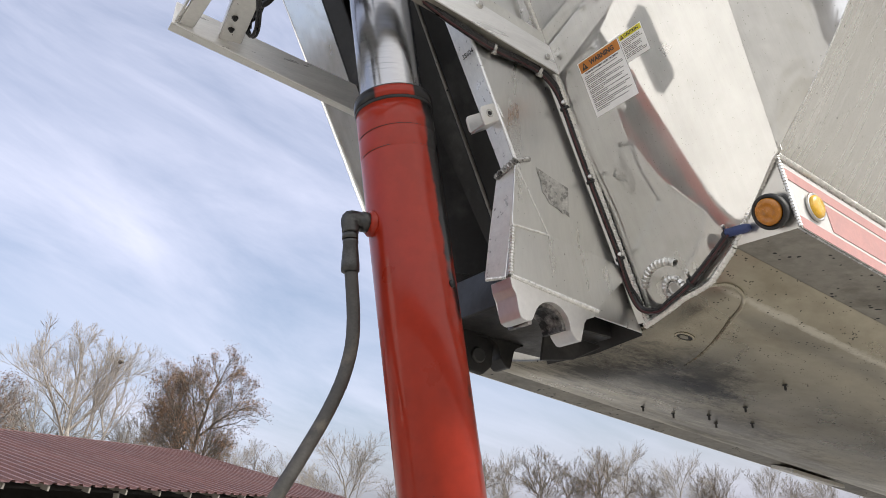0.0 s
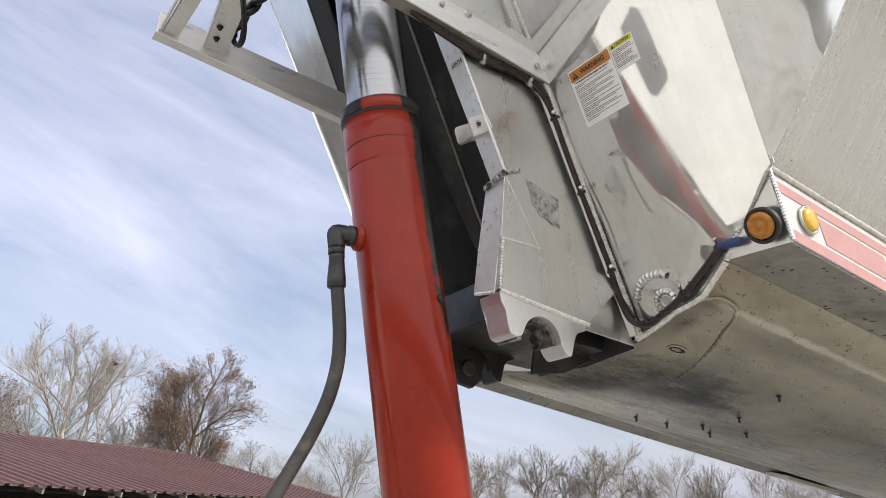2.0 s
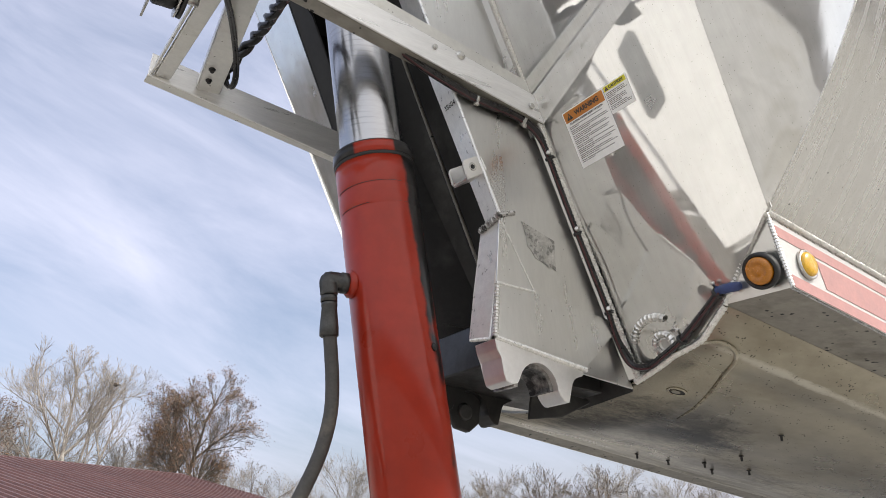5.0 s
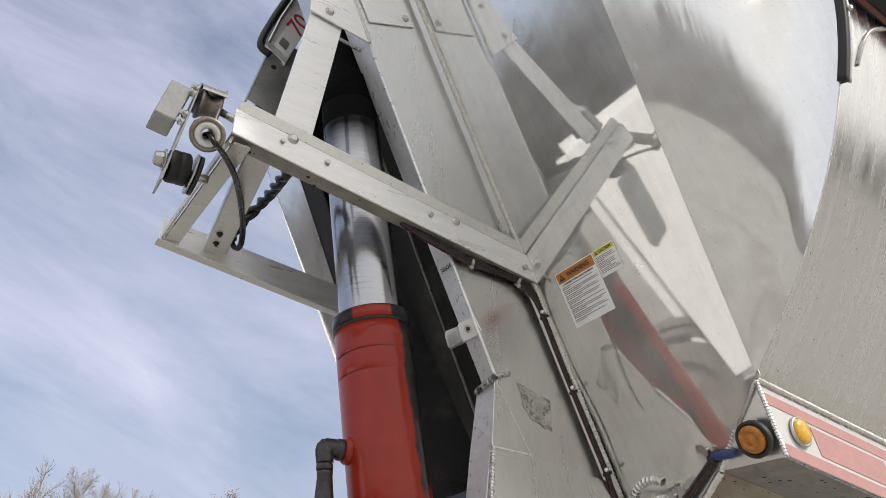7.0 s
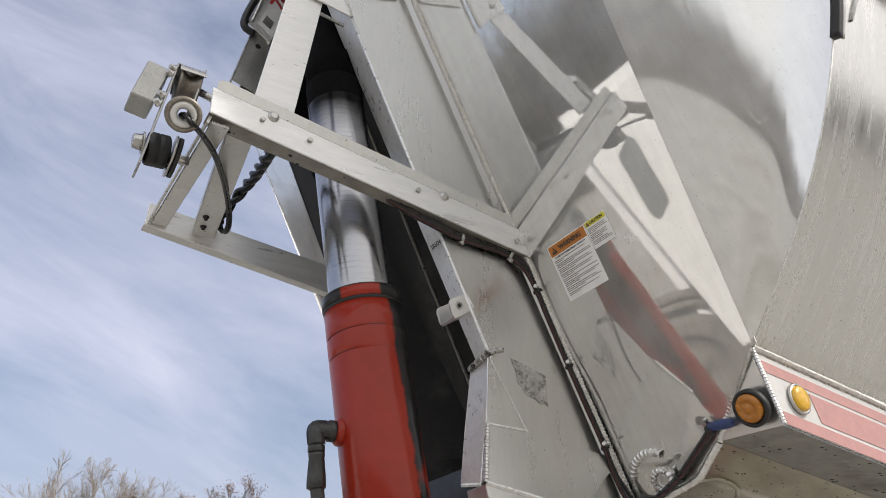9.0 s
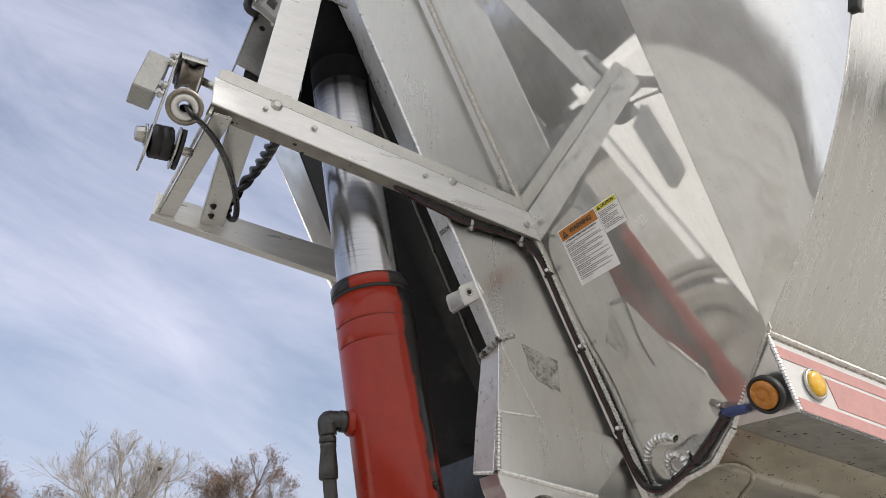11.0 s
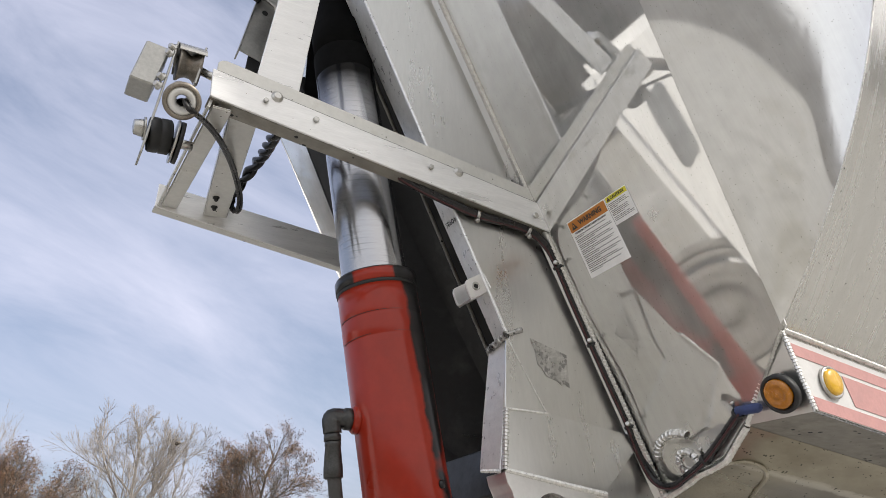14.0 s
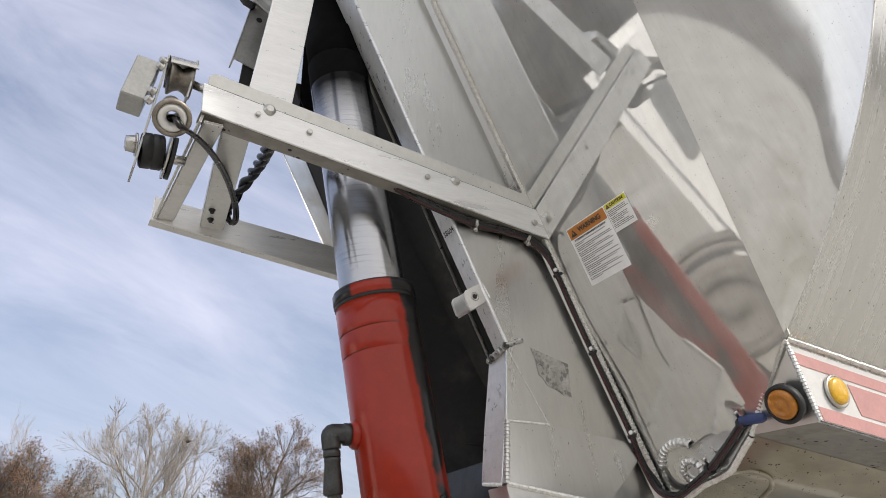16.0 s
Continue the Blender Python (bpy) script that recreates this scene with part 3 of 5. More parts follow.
for mirror in (False, True):
    fl = far if mirror else (lambda v: v)
    n_side = Vector((-0.0915, 1.0075 if mirror else -1.0075, -0.61)).normalized()
    part("corner_sheet", corner_sheet(mirror), M_WALL if mirror else M_POLISH, trailer, "rolled polished corner sheet")
    h = 0.88
    foot = [Vector((0.0, fl(0.0), 0.0)), Vector((0.0, fl(side_l(h)), h + 0.03))]
    hs = [1.6 * i / 40 for i in range(41)]
    sv = [Vector((0.0, fl(side_l(q)), q)) + DOWN_RAIL * s for s in (0, LONG) for q in hs]
    inner = [v + Vector((0, 0.006 * (-1 if mirror else 1), 0)) for v in sv]
    kk = len(hs)
    sf = [(i, i + 1, kk + i + 1, kk + i) for i in range(kk - 1)]
    sf = sf + [tuple(2 * kk + v for v in q[::-1]) for q in sf]
    sf += [(0, kk, 3 * kk, 2 * kk), (kk - 1, 3 * kk - 1, 4 * kk - 1, 2 * kk - 1)]
    part("side_panel", pydata("side_panel", sv + inner, sf, True), M_SIDE, trailer, "rounded flaring aluminium side sheet with fine scratches")
    # rail along the foot of the side
    e = [Vector((0.0, fl(0.0), 0.0)), Vector((0.048, fl(0.0), -0.162)), Vector((0.046, fl(0.164), -0.156))]
    part("rail_face", slab([e[0], e[0] + DOWN_RAIL * LONG, e[1] + DOWN_RAIL * LONG, e[1]], (0, -1 if mirror else 1, 0), 0.005), M_SIDE, trailer)
    part("rail_underside", slab([e[1], e[1] + DOWN_RAIL * LONG, e[2] + DOWN_RAIL * LONG, e[2]], (0, 0, 1), 0.005), M_RAILUNDER, trailer, "grimy underside of the side rail")
    part("rail_end_cap", slab([v + N_FRONT * 0.001 for v in e], -N_FRONT, 0.005), M_WALL, trailer)
    # rail along the shoulder of the side, with a black seal and faded red strip
    s0 = foot[1] + Vector((-0.03, 0, 0.0))
    out = Vector((0, 1 if mirror else -1, 0))
    part("shoulder_rail", beam(s0 + out * 0.03, s0 + out * 0.03 + DOWN_RAIL * LONG, 0.07, 0.075), M_DARKRAIL, trailer)
    part("shoulder_seal", beam(s0 + out * 0.02 - Vector((0, 0, 0.048)), s0 + out * 0.02 - Vector((0, 0, 0.048)) + DOWN_RAIL * LONG, 0.045, 0.025), M_RUBBER, trailer, "black rubber seal under the shoulder rail")
    part("red_strip", beam(s0 + out * 0.012 - Vector((0, 0, 0.066)), s0 + out * 0.012 - Vector((0, 0, 0.066)) + DOWN_RAIL * LONG, 0.012, 0.007), M_SEAL_RED, trailer)

# belly: a shallow trough of sheet
verts, faces, rows_a = [], [], [0.0, 0.25, 0.5, 1, 2, 3, 5, LONG]
for off in (0.0, -0.006):
    for a in rows_a:
        verts += [belly(a, l, off) for l in arc]
k, half = len(arc), len(arc) * len(rows_a)
for r in range(len(rows_a) - 1):
    for i in range(k - 1):
        q = (r * k + i, r * k + i + 1, (r + 1) * k + i + 1, (r + 1) * k + i)
        faces.append(q)
        faces.append(tuple(half + v for v in q[::-1]))
for i in range(k - 1):
    faces.append((i, half + i, half + i + 1, i + 1))
part("belly", pydata("belly", verts, faces, True), M_BELLY, trailer, "dusty curved belly sheet with dark staining and a painted crease highlight")

# doubler sheet on the belly's front, with its rounded corner welded round
dbl_edge = [(0.0, 0.27), (0.05, 0.245), (0.11, 0.25), (0.15, 0.285), (0.19, 0.36), (0.225, 0.44), (0.255, 0.52), (0.275, 0.60)]
part("weld_bead", weld([belly(a, l, 0.002 - 0.006 * max(0.0, l - 0.40) / 0.20) for a, l in dbl_edge], 0.0052, smooth_path=True), M_BELLY, trailer)
slot = [belly(0.135 + 0.034 * math.cos(0.39 * k), 0.475 + 0.016 * math.sin(0.39 * k), 0.0015) for k in range(17)]
part("slot_plug", slab(slot[:16], (0, 0, 1), 0.004), M_SOOT, trailer, "dark plugged slot in the belly")
part("weld_bead", weld(slot, 0.0034), M_BELLY, trailer)
part("slot_filler", slab([belly(0.13 + 0.017 * math.cos(0.52 * k), 0.474 + 0.0075 * math.sin(0.52 * k), 0.004) for k in range(12)], (0, 0, 1), 0.004), M_BELLY, trailer)
for a, l in ((0.62, 1.066), (0.71, 1.009), (0.735, 0.88), (0.86, 0.944), (0.70, 0.708), (0.88, 0.811), (0.63, 0.505)):
    p = belly(a, l, -0.001)
    part("stud", lathe(p, (0, 0, -1), [(0, 0.008), (0.003, 0.008), (0.004, 0.004), (0.017, 0.004), (0.018, 0.0025)], 12), M_SOOT, trailer)
part("skid_plate", slab([(2.15, 1.40, -0.50), (2.60, 1.40, -0.565), (2.60, 1.52, -0.535), (2.15, 1.52, -0.47)], (0, 0, -1), 0.02, 0.003), M_BAR_DIRTY_SHADED, trailer)

# welds of the shell
part("weld_bead", weld([front(0.481, z, 0.003) for z in (-0.272, 1.6)], 0.0078), M_WELD, trailer)
part("weld_bead", weld([front(l, belly_z(l), 0.003) for l in [0.164 + 0.03 * i for i in range(12)]], 0.0088), M_WELD, trailer)
part("weld_bead", weld([(-0.004, -0.002, 0.004), (0.046, 0.164, -0.152)], 0.0076), M_WELD, trailer)
part("weld_bead", weld([(0.0, -0.003, 0.003), (0.047, -0.003, -0.16)], 0.0056), M_WELD, trailer)
part("weld_bead", weld([(0.0, -0.004, 0.004), tuple(Vector((0, -0.004, 0.004)) + DOWN_RAIL * 2.2)], 0.0058), M_WELD, trailer)
part("weld_bead", weld([(-0.001, side_l(q) - 0.001, q) for q in [0.04 * i for i in range(16)]], 0.0018), M_WELD, trailer)
part("weld_bead", weld([front(0.372 + 0.027 * math.cos(t * 0.42), -0.203 + 0.025 * math.sin(t * 0.42), -0.008) for t in range(16)], 0.0082), M_WELD, trailer)
part("drain_plug", lathe(front(0.372, -0.203, -0.012), N_FRONT, [(0, 0.02), (0.004, 0.02), (0.006, 0.013), (0.003, 0.011)], 24), M_WALL, trailer)
part("weld_bead", weld([front(0.385 + 0.075 * math.cos(t), -0.20 + 0.065 * math.sin(t), 0.003 + swell(0.385 + 0.075 * math.cos(t), -0.20 + 0.065 * math.sin(t))) for t in [0.3 + 0.17 * i for i in range(12)]], 0.0100), M_WELD, trailer)

part("corner_fillet", slab([front(0.483, -0.26, 0.003), front(0.5045, -0.26, 0.014), front(0.5045, 1.6, 0.014), front(0.483, 1.6, 0.003)], -N_FRONT, 0.003), M_WALL, trailer)

# reflective tape on the rail's side
def tape(z0, z1, a0, a1, mat, off):
    top, bot = Vector((0.0, -off, 0.0)), Vector((0.048, -off, -0.162))
    p = [top.lerp(bot, z0) + DOWN_RAIL * a0, top.lerp(bot, z0) + DOWN_RAIL * a1, top.lerp(bot, z1) + DOWN_RAIL * a1, top.lerp(bot, z1) + DOWN_RAIL * a0]
    part("reflective_tape", slab(p, (0, 1, 0), 0.001), mat, trailer, "faded red tape" if mat is M_TAPE_R else "white tape")


tape(0.05, 0.985, 0.007, 4.0, M_TAPE_W, 0.0015)
tape(0.13, 0.29, 0.012, 4.0, M_TAPE_R, 0.003)
tape(0.80, 0.975, 0.012, 4.0, M_TAPE_R, 0.003)
for i in range(8):
    tape(0.345, 0.745, 0.150 + 0.46 * i, 0.150 + 0.46 * i + 0.28, M_TAPE_R, 0.003)

# marker lights
lamp_f = part("marker_lamp", lathe((0.009 + 0.003, 0.038, -0.118), N_FRONT, [(0, 0.041), (0.012, 0.041), (0.015, 0.038), (0.014, 0.033), (0.008, 0.031)], 36), M_RUBBER, trailer, "amber marker lamp in a black rubber grommet")
part("lens", lathe((0.009, 0.038, -0.118), N_FRONT, [(0, 0.031), (0.014, 0.031), (0.019, 0.026), (0.0195, 0.018), (0.018, 0.017), (0.018, 0.009), (0.0195, 0.008), (0.0195, 0.002)], 36), M_AMBER, lamp_f, "amber lens")
lamp_s = part("marker_lamp", lathe((0.119, -0.003, -0.098), (0, -1, 0), [(0, 0.035), (0.006, 0.035), (0.008, 0.032), (0.006, 0.029)], 36), M_STEEL, trailer, "yellow marker lamp in a bright bezel")
part("lens", lathe((0.119, -0.003, -0.098), (0, -1, 0), [(0, 0.029), (0.010, 0.028), (0.014, 0.022), (0.015, 0.004)], 36), M_AMBER_LIT, lamp_s, "yellow amber lens")

# rubber tarp strap on the corner
st = [Vector((-0.006, side_l(q) - 0.012, q)) for q in (0.575, 0.66, 0.76, 0.88, 0.98)]
strap = part("corner_strap", tube(st, 0.013, 4), M_RUBBER, trailer, "black rubber strap on the corner")
part("steel_edge", tube([p + Vector((0.016, -0.006, 0)) for p in st], 0.004, 6), M_STEEL, strap)
for p in (st[0] + Vector((0.014, -0.008, 0.03)), st[2] + Vector((0.016, -0.010, 0.0))):
    bolt(strap, p, (-0.2, -1, -0.2), 0.005, 0.007, name="screw")
part("weld_bead", weld([(0.060, side_l(0.65) - 0.003, 0.645), (0.075, side_l(0.70) - 0.003, 0.69), (0.097, side_l(0.74) - 0.003, 0.731), (0.139, side_l(0.79) - 0.003, 0.775), (0.222, side_l(0.85) - 0.003, 0.823)], 0.0045, smooth_path=True), M_WELD, trailer)

# ---- the recess for the hoist: two side walls with folded front edges ----
fold = lambda z: -0.283 - 0.42 * z
wall = [(fold(2.0), 2.0), (fold(0.105), 0.105), (-0.356, -0.076), (-0.380, -0.217), (-0.104, -0.264), (0.092, -0.287), (-0.02 - LEAN_F * 2.0 - 0.002, 2.0)]
part("recess_wall", prism(wall, 0.505, 0.511, 0.0015), M_WALL, trailer, "brushed aluminium side wall of the hoist recess")
part("recess_flange", slab([(fold(2.0), 0.5065, 2.0), (fold(0.105), 0.5065, 0.105), (fold(0.105) + 0.022, 0.586, 0.105), (fold(2.0) + 0.034, 0.642, 2.0)], (1, 0.26, 0.41), 0.006), M_BAR, trailer)
part("box_flange", slab([(fold(0.105) - 0.002, 0.5065, 0.105), (-0.357, 0.5065, -0.076), (-0.382, 0.5065, -0.217), (-0.390, 0.572, -0.205), (-0.372, 0.572, -0.085), (-0.338, 0.572, 0.105)], (1, 0, 0.1), 0.005), M_BAR, trailer)
part("box_plate", prism([(-0.337, 0.102), (-0.3555, -0.074), (-0.235, -0.076)], 0.500, 0.5045, 0.001), M_WALL, trailer, "patch plate at the foot of the recess wall")


def leaning_plate(poly, z0, lean, l0, l_back):
    """A plate whose face leans out downwards from the height z0."""
    bm = bmesh.new()
    lo = [bm.verts.new((a, l0 + lean * (z - z0), z)) for a, z in poly]
    hi = [bm.verts.new((a, l_back, z)) for a, z in poly]
    bm.faces.new(lo)
    bm.faces.new(hi[::-1])
    for i in range(len(poly)):
        j = (i + 1) % len(poly)
        bm.faces.new((lo[i], hi[i], hi[j], lo[j]))
    return bm


part("box_plate", leaning_plate([(-0.3555, -0.076), (-0.379, -0.214), (-0.106, -0.2605), (0.052, -0.1275), (0.048, -0.118), (-0.235, -0.078)], -0.076, 0.11, 0.4995, 0.5045), M_WALL, trailer, "lower patch plate leaning out over the saddle")
part("weld_bead", weld([(-0.336, 0.503, 0.108), (-0.285, 0.504, 0.128)], 0.0068), M_WELD_SOOTY, trailer)
part("weld_bead", weld([(-0.345, 0.572, 0.085), (-0.338, 0.501, 0.106)], 0.0085), M_WELD_SOOTY, trailer)
part("weld_bead", weld([(-0.3555, 0.497, -0.076), (-0.38, 0.484, -0.214)], 0.0068), M_WELD, trailer)
part("weld_bead", weld([(-0.357, 0.499, -0.074), (-0.236, 0.499, -0.078)], 0.0030), M_WELD, trailer)
part("weld_bead", weld([(-0.329, 0.499, 0.09), (-0.236, 0.499, -0.078)], 0.0018), M_WELD, trailer)
part("weld_bead", weld([(-0.382, 0.484, -0.217), (-0.106, 0.479, -0.263)], 0.0066), M_WELD, trailer)
part("weld_bead", weld([(-0.388, 0.570, -0.206), (-0.380, 0.500, -0.217)], 0.0042), M_WELD, trailer)
part("fold_bend", tube([(fold(2.0) + 0.003, 0.508, 2.0), (fold(0.105) + 0.003, 0.508, 0.105), (-0.354, 0.507, -0.076)], 0.0048, 8, smooth_path=False), M_BAR, trailer, "bright rounded bend of the wall's front edge")
# silvery remnant of a torn sticker
part("torn_sticker", prism([(-0.262, 0.110), (-0.205, 0.093), (-0.152, 0.078), (-0.154, -0.006), (-0.166, 0.002), (-0.178, -0.003), (-0.192, 0.008), (-0.205, 0.012), (-0.222, 0.016), (-0.234, 0.036), (-0.246, 0.044), (-0.250, 0.078)], 0.5032, 0.5045), material("torn_foil", (0.58, 0.57, 0.55), 0.36, 0.9, 0.25, 25, 0.3, 80, second=((0.30, 0.295, 0.285), 0.53, 0.57, 34)), trailer, "torn remains of a foil sticker")
# far wall, turned inwards towards the back
fw = [Vector((fold(2.0) + 0.24, 1.04, 2.0)), Vector((fold(1.16) + 0.20, 1.05, 1.16)), Vector((fold(1.16), 1.075, 1.16)), Vector((fold(0.0), 1.075, 0.0)), Vector((-0.36, 1.075, -0.21)), Vector((0.06, 0.905, -0.27)), front(0.905, 2.0)]
part("recess_wall", slab(fw, (0.1, 1, 0), 0.006), M_RECESS_SHADE, trailer, "dark side wall of the hoist recess, its shade put into the colour")
part("recess_flange", slab([(fold(1.16), 1.082, 1.16), (fold(0.1), 1.082, 0.1), (fold(0.1) + 0.02, 1.0, 0.1), (fold(1.16) + 0.02, 1.0, 1.16)], (1, -0.2, 0.41), 0.006, 0.002), M_RECESS_SHADE, trailer)
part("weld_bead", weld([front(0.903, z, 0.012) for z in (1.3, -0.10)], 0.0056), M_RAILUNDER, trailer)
part("recess_back", slab([front(l, z, 0.009) for l, z in ((0.512, -0.11), (0.512, 2.0), (0.945, 2.0), (0.945, -0.11))], -N_FRONT, 0.004), M_RECESS_SHADE, trailer, "dark back of the hoist recess, its shade put into the colour")
part("recess_lining", prism([(fold(2.0) + 0.04, 2.0), (fold(0.12) + 0.04, 0.12), (-0.33, -0.21), (0.06, -0.28), (-0.87, 2.0)], 0.5115, 0.513), M_RECESS_SHADE, trailer, "inner face of the recess wall, its shade put into the colour")
# roof, plate and cover are added to shut daylight out of the recess
part("recess_roof", slab([(-0.70, 0.515, 1.42), (-0.70, 0.995, 1.42), (-0.60, 0.995, 1.42), (-0.60, 0.515, 1.42)], (0, 0, 1), 0.01), M_RECESS_SHADE, trailer)
part("hoist_shroud", prism([(-0.70, 1.02), (-0.62, 0.86), (-0.45, 0.86), (-0.60, 1.9), (-0.66, 1.9)], 1.000, 1.008), M_CAVITY, trailer, "added near-black plate keeping daylight out of the hoist well")
part("recess_cover", slab([(fold(1.36) + 0.035, 0.515, 1.36), (fold(1.36) + 0.035, 0.80, 1.36), (fold(2.0) + 0.035, 0.80, 2.0), (fold(2.0) + 0.035, 0.515, 2.0)], (1, 0, 0.41), 0.006), M_WALL, trailer, "added cover plate keeping daylight out of the recess top")
part("weld_bead", weld([(-0.18, 0.985, -0.03), (0.03, 0.905, -0.055)], 0.003), M_RECESS_SHADE, trailer)

# saddles that take the hoist's cross pin, and the sooty cross member between them
def saddle_outline():
    pts = [(-0.383, -0.2195), (-0.378, -0.245), (-0.366, -0.262), (-0.3605, -0.30), (-0.355, -0.316), (-0.340, -0.322), (-0.324, -0.318)]
    for i in range(13):
        t = math.pi * (0.97 - 0.98 * i / 12)
        pts.append((-0.258 + 0.061 * math.cos(t), -0.322 + 0.061 * math.sin(t)))
    return pts + [(-0.190, -0.336), (-0.178, -0.348), (-0.164, -0.349), (-0.152, -0.300), (-0.143, -0.288), (-0.112, -0.279), (-0.107, -0.266)]


part("saddle", prism(saddle_outline(), 0.481, 0.560, 0.002), M_SADDLE, trailer, "pale cast saddle with a half-round pocket")
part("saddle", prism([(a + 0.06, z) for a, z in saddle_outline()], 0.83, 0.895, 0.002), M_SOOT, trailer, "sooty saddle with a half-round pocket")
for l0, l1 in ((0.500, 0.575),):
    ring = [(-0.258 + 0.062 * math.cos(math.pi * i / 14), -0.322 + 0.062 * math.sin(math.pi * i / 14)) for i in range(15)]
    ring += [(-0.258 + 0.050 * math.cos(math.pi * i / 14), -0.322 + 0.050 * math.sin(math.pi * i / 14)) for i in range(14, -1, -1)]
    part("pocket_liner", prism(ring, l0, l1), M_WORN, trailer, "worn greasy pocket liner")
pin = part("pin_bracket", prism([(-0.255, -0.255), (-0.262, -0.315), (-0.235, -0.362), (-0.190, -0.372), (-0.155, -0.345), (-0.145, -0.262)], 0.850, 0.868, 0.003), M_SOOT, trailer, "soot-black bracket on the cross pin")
part("pin_end", lathe((-0.205, 0.842, -0.318), (0, 1, 0), [(0, 0.019), (0.004, 0.023), (0.012, 0.023)], 24), M_FITTING, pin, "worn end of the cross pin")
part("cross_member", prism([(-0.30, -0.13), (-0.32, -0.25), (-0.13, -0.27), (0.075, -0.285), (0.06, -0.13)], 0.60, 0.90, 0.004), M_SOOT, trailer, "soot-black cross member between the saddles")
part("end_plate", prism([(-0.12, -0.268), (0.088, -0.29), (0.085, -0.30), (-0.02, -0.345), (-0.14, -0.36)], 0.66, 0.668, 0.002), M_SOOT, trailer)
# dark sheet over the foot of the panel, between the recess walls
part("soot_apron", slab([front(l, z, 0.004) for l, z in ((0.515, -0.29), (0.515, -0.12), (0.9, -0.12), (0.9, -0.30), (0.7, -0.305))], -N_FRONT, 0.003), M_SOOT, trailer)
part("access_plate", prism([(-0.735, 1.15), (-0.58, 1.216), (-0.70, 1.50), (-0.87, 1.45)], 0.499, 0.5045, 0.001), M_BAR, trailer, "bolted cover plate")
bolt(trailer, (-0.612, 0.499, 1.236), (0, -1, 0), 0.008, 0.008)

# lug on the recess wall's folded edge
ear = [(-0.440, 0.226), (-0.436, 0.238), (-0.392, 0.264), (-0.382, 0.262), (-0.366, 0.233), (-0.369, 0.224), (-0.420, 0.192), (-0.430, 0.195)]
lug = part("clevis_lug", prism(ear, 0.507, 0.514, 0.002, 2), M_SADDLE, trailer, "white-grey two-eared lug")
part("ear", prism(ear, 0.566, 0.573, 0.002, 2), M_SADDLE, lug)
part("web", prism([(-0.426, 0.194), (-0.370, 0.229), (-0.367, 0.223), (-0.423, 0.188)], 0.510, 0.570, 0.001), M_SADDLE, lug)
part("bush", lathe((-0.410, 0.507, 0.226), (0, -1, 0), [(0, 0.0115), (0.0015, 0.0115), (0.002, 0.008), (0.0005, 0.0075)], 20), M_STEEL, lug)
part("hole", lathe((-0.410, 0.5068, 0.226), (0, -1, 0), [(0, 0.006), (0.001, 0.006)], 16), M_BLACK, lug)
part("weld_bead", weld([(-0.386, 0.508, 0.264), (-0.367, 0.508, 0.230)], 0.0045), M_WELD, lug)

# ---- labels ----
def on_front(l, z, off):
    m = Matrix((( 0, U_FRONT.x, N_FRONT.x, 0), (-1, U_FRONT.y, N_FRONT.y, 0), (0, U_FRONT.z, N_FRONT.z, 0), (0, 0, 0, 1)))
    return Matrix.Translation(front(l, z, off)) @ m


def sheet(l0, l1, z0, z1, off, name, mat, parent, label="", thick=0.0006):
    return part(name, slab([front(l0, z0, off), front(l1, z0, off), front(l1, z1, off), front(l0, z1, off)], N_FRONT, thick), mat, parent, label)


def triangle_sign(l, z, s, off, parent, mat):
    part("warning_triangle", slab([front(l + s, z - s * 0.7, off), front(l - s, z - s * 0.7, off), front(l, z + s * 0.9, off)], N_FRONT, 0.0004), mat, parent)
    part("triangle_mark", slab([front(l + s * 0.12, z - s * 0.35, off + 0.0006), front(l - s * 0.12, z - s * 0.35, off + 0.0006), front(l - s * 0.16, z + s * 0.35, off + 0.0006), front(l + s * 0.16, z + s * 0.35, off + 0.0006)], N_FRONT, 0.0003), M_ORANGE, parent)


warn = sheet(0.254, 0.399, 0.253, 0.398, 0.001, "warning_label", M_PAPER, trailer, "white safety label with an orange heading")
sheet(0.257, 0.396, 0.369, 0.395, 0.0018, "heading", M_ORANGE, warn, "orange heading band")
lettering("heading_text", "WARNING", 0.0175, on_front(0.316, 0.382, 0.0027), M_INK, warn, 0.0006)
triangle_sign(0.378, 0.381, 0.0105, 0.0026, warn, M_INK)
rnd = random.Random(4)
lettering("subheading_text", "TO PREVENT POSSIBLE INJURY OR DEATH", 0.0062, on_front(0.327, 0.3635, 0.0024), M_INK, warn, 0.0001)
z = 0.357
for rows in (2, 3, 3, 3, 2, 3, 3, 2):
    for i in range(rows):
        x, end = 0.391, 0.391 - (rnd.uniform(0.112, 0.132) if i < rows - 1 else rnd.uniform(0.02, 0.075))
        while x > end:
            w = rnd.uniform(0.004, 0.013)
            sheet(max(end, x - w), x, z - 0.0018, z, 0.0018, "print_bar", M_GREYINK, warn)
            x -= w + 0.0016
        z -= 0.0040
    z -= 0.0014
caut = sheet(0.178, 0.2525, 0.330, 0.398, 0.001, "caution_label", M_PAPER, trailer, "small white safety label with a yellow heading")
sheet(0.180, 0.2505, 0.384, 0.396, 0.0018, "heading", M_YELLOW, caut, "yellow heading band")
lettering("heading_text", "CAUTION", 0.0102, on_front(0.211, 0.390, 0.0027), M_INK, caut, 0.0003)
triangle_sign(0.2415, 0.3895, 0.0058, 0.0026, caut, M_INK)
z = 0.3795
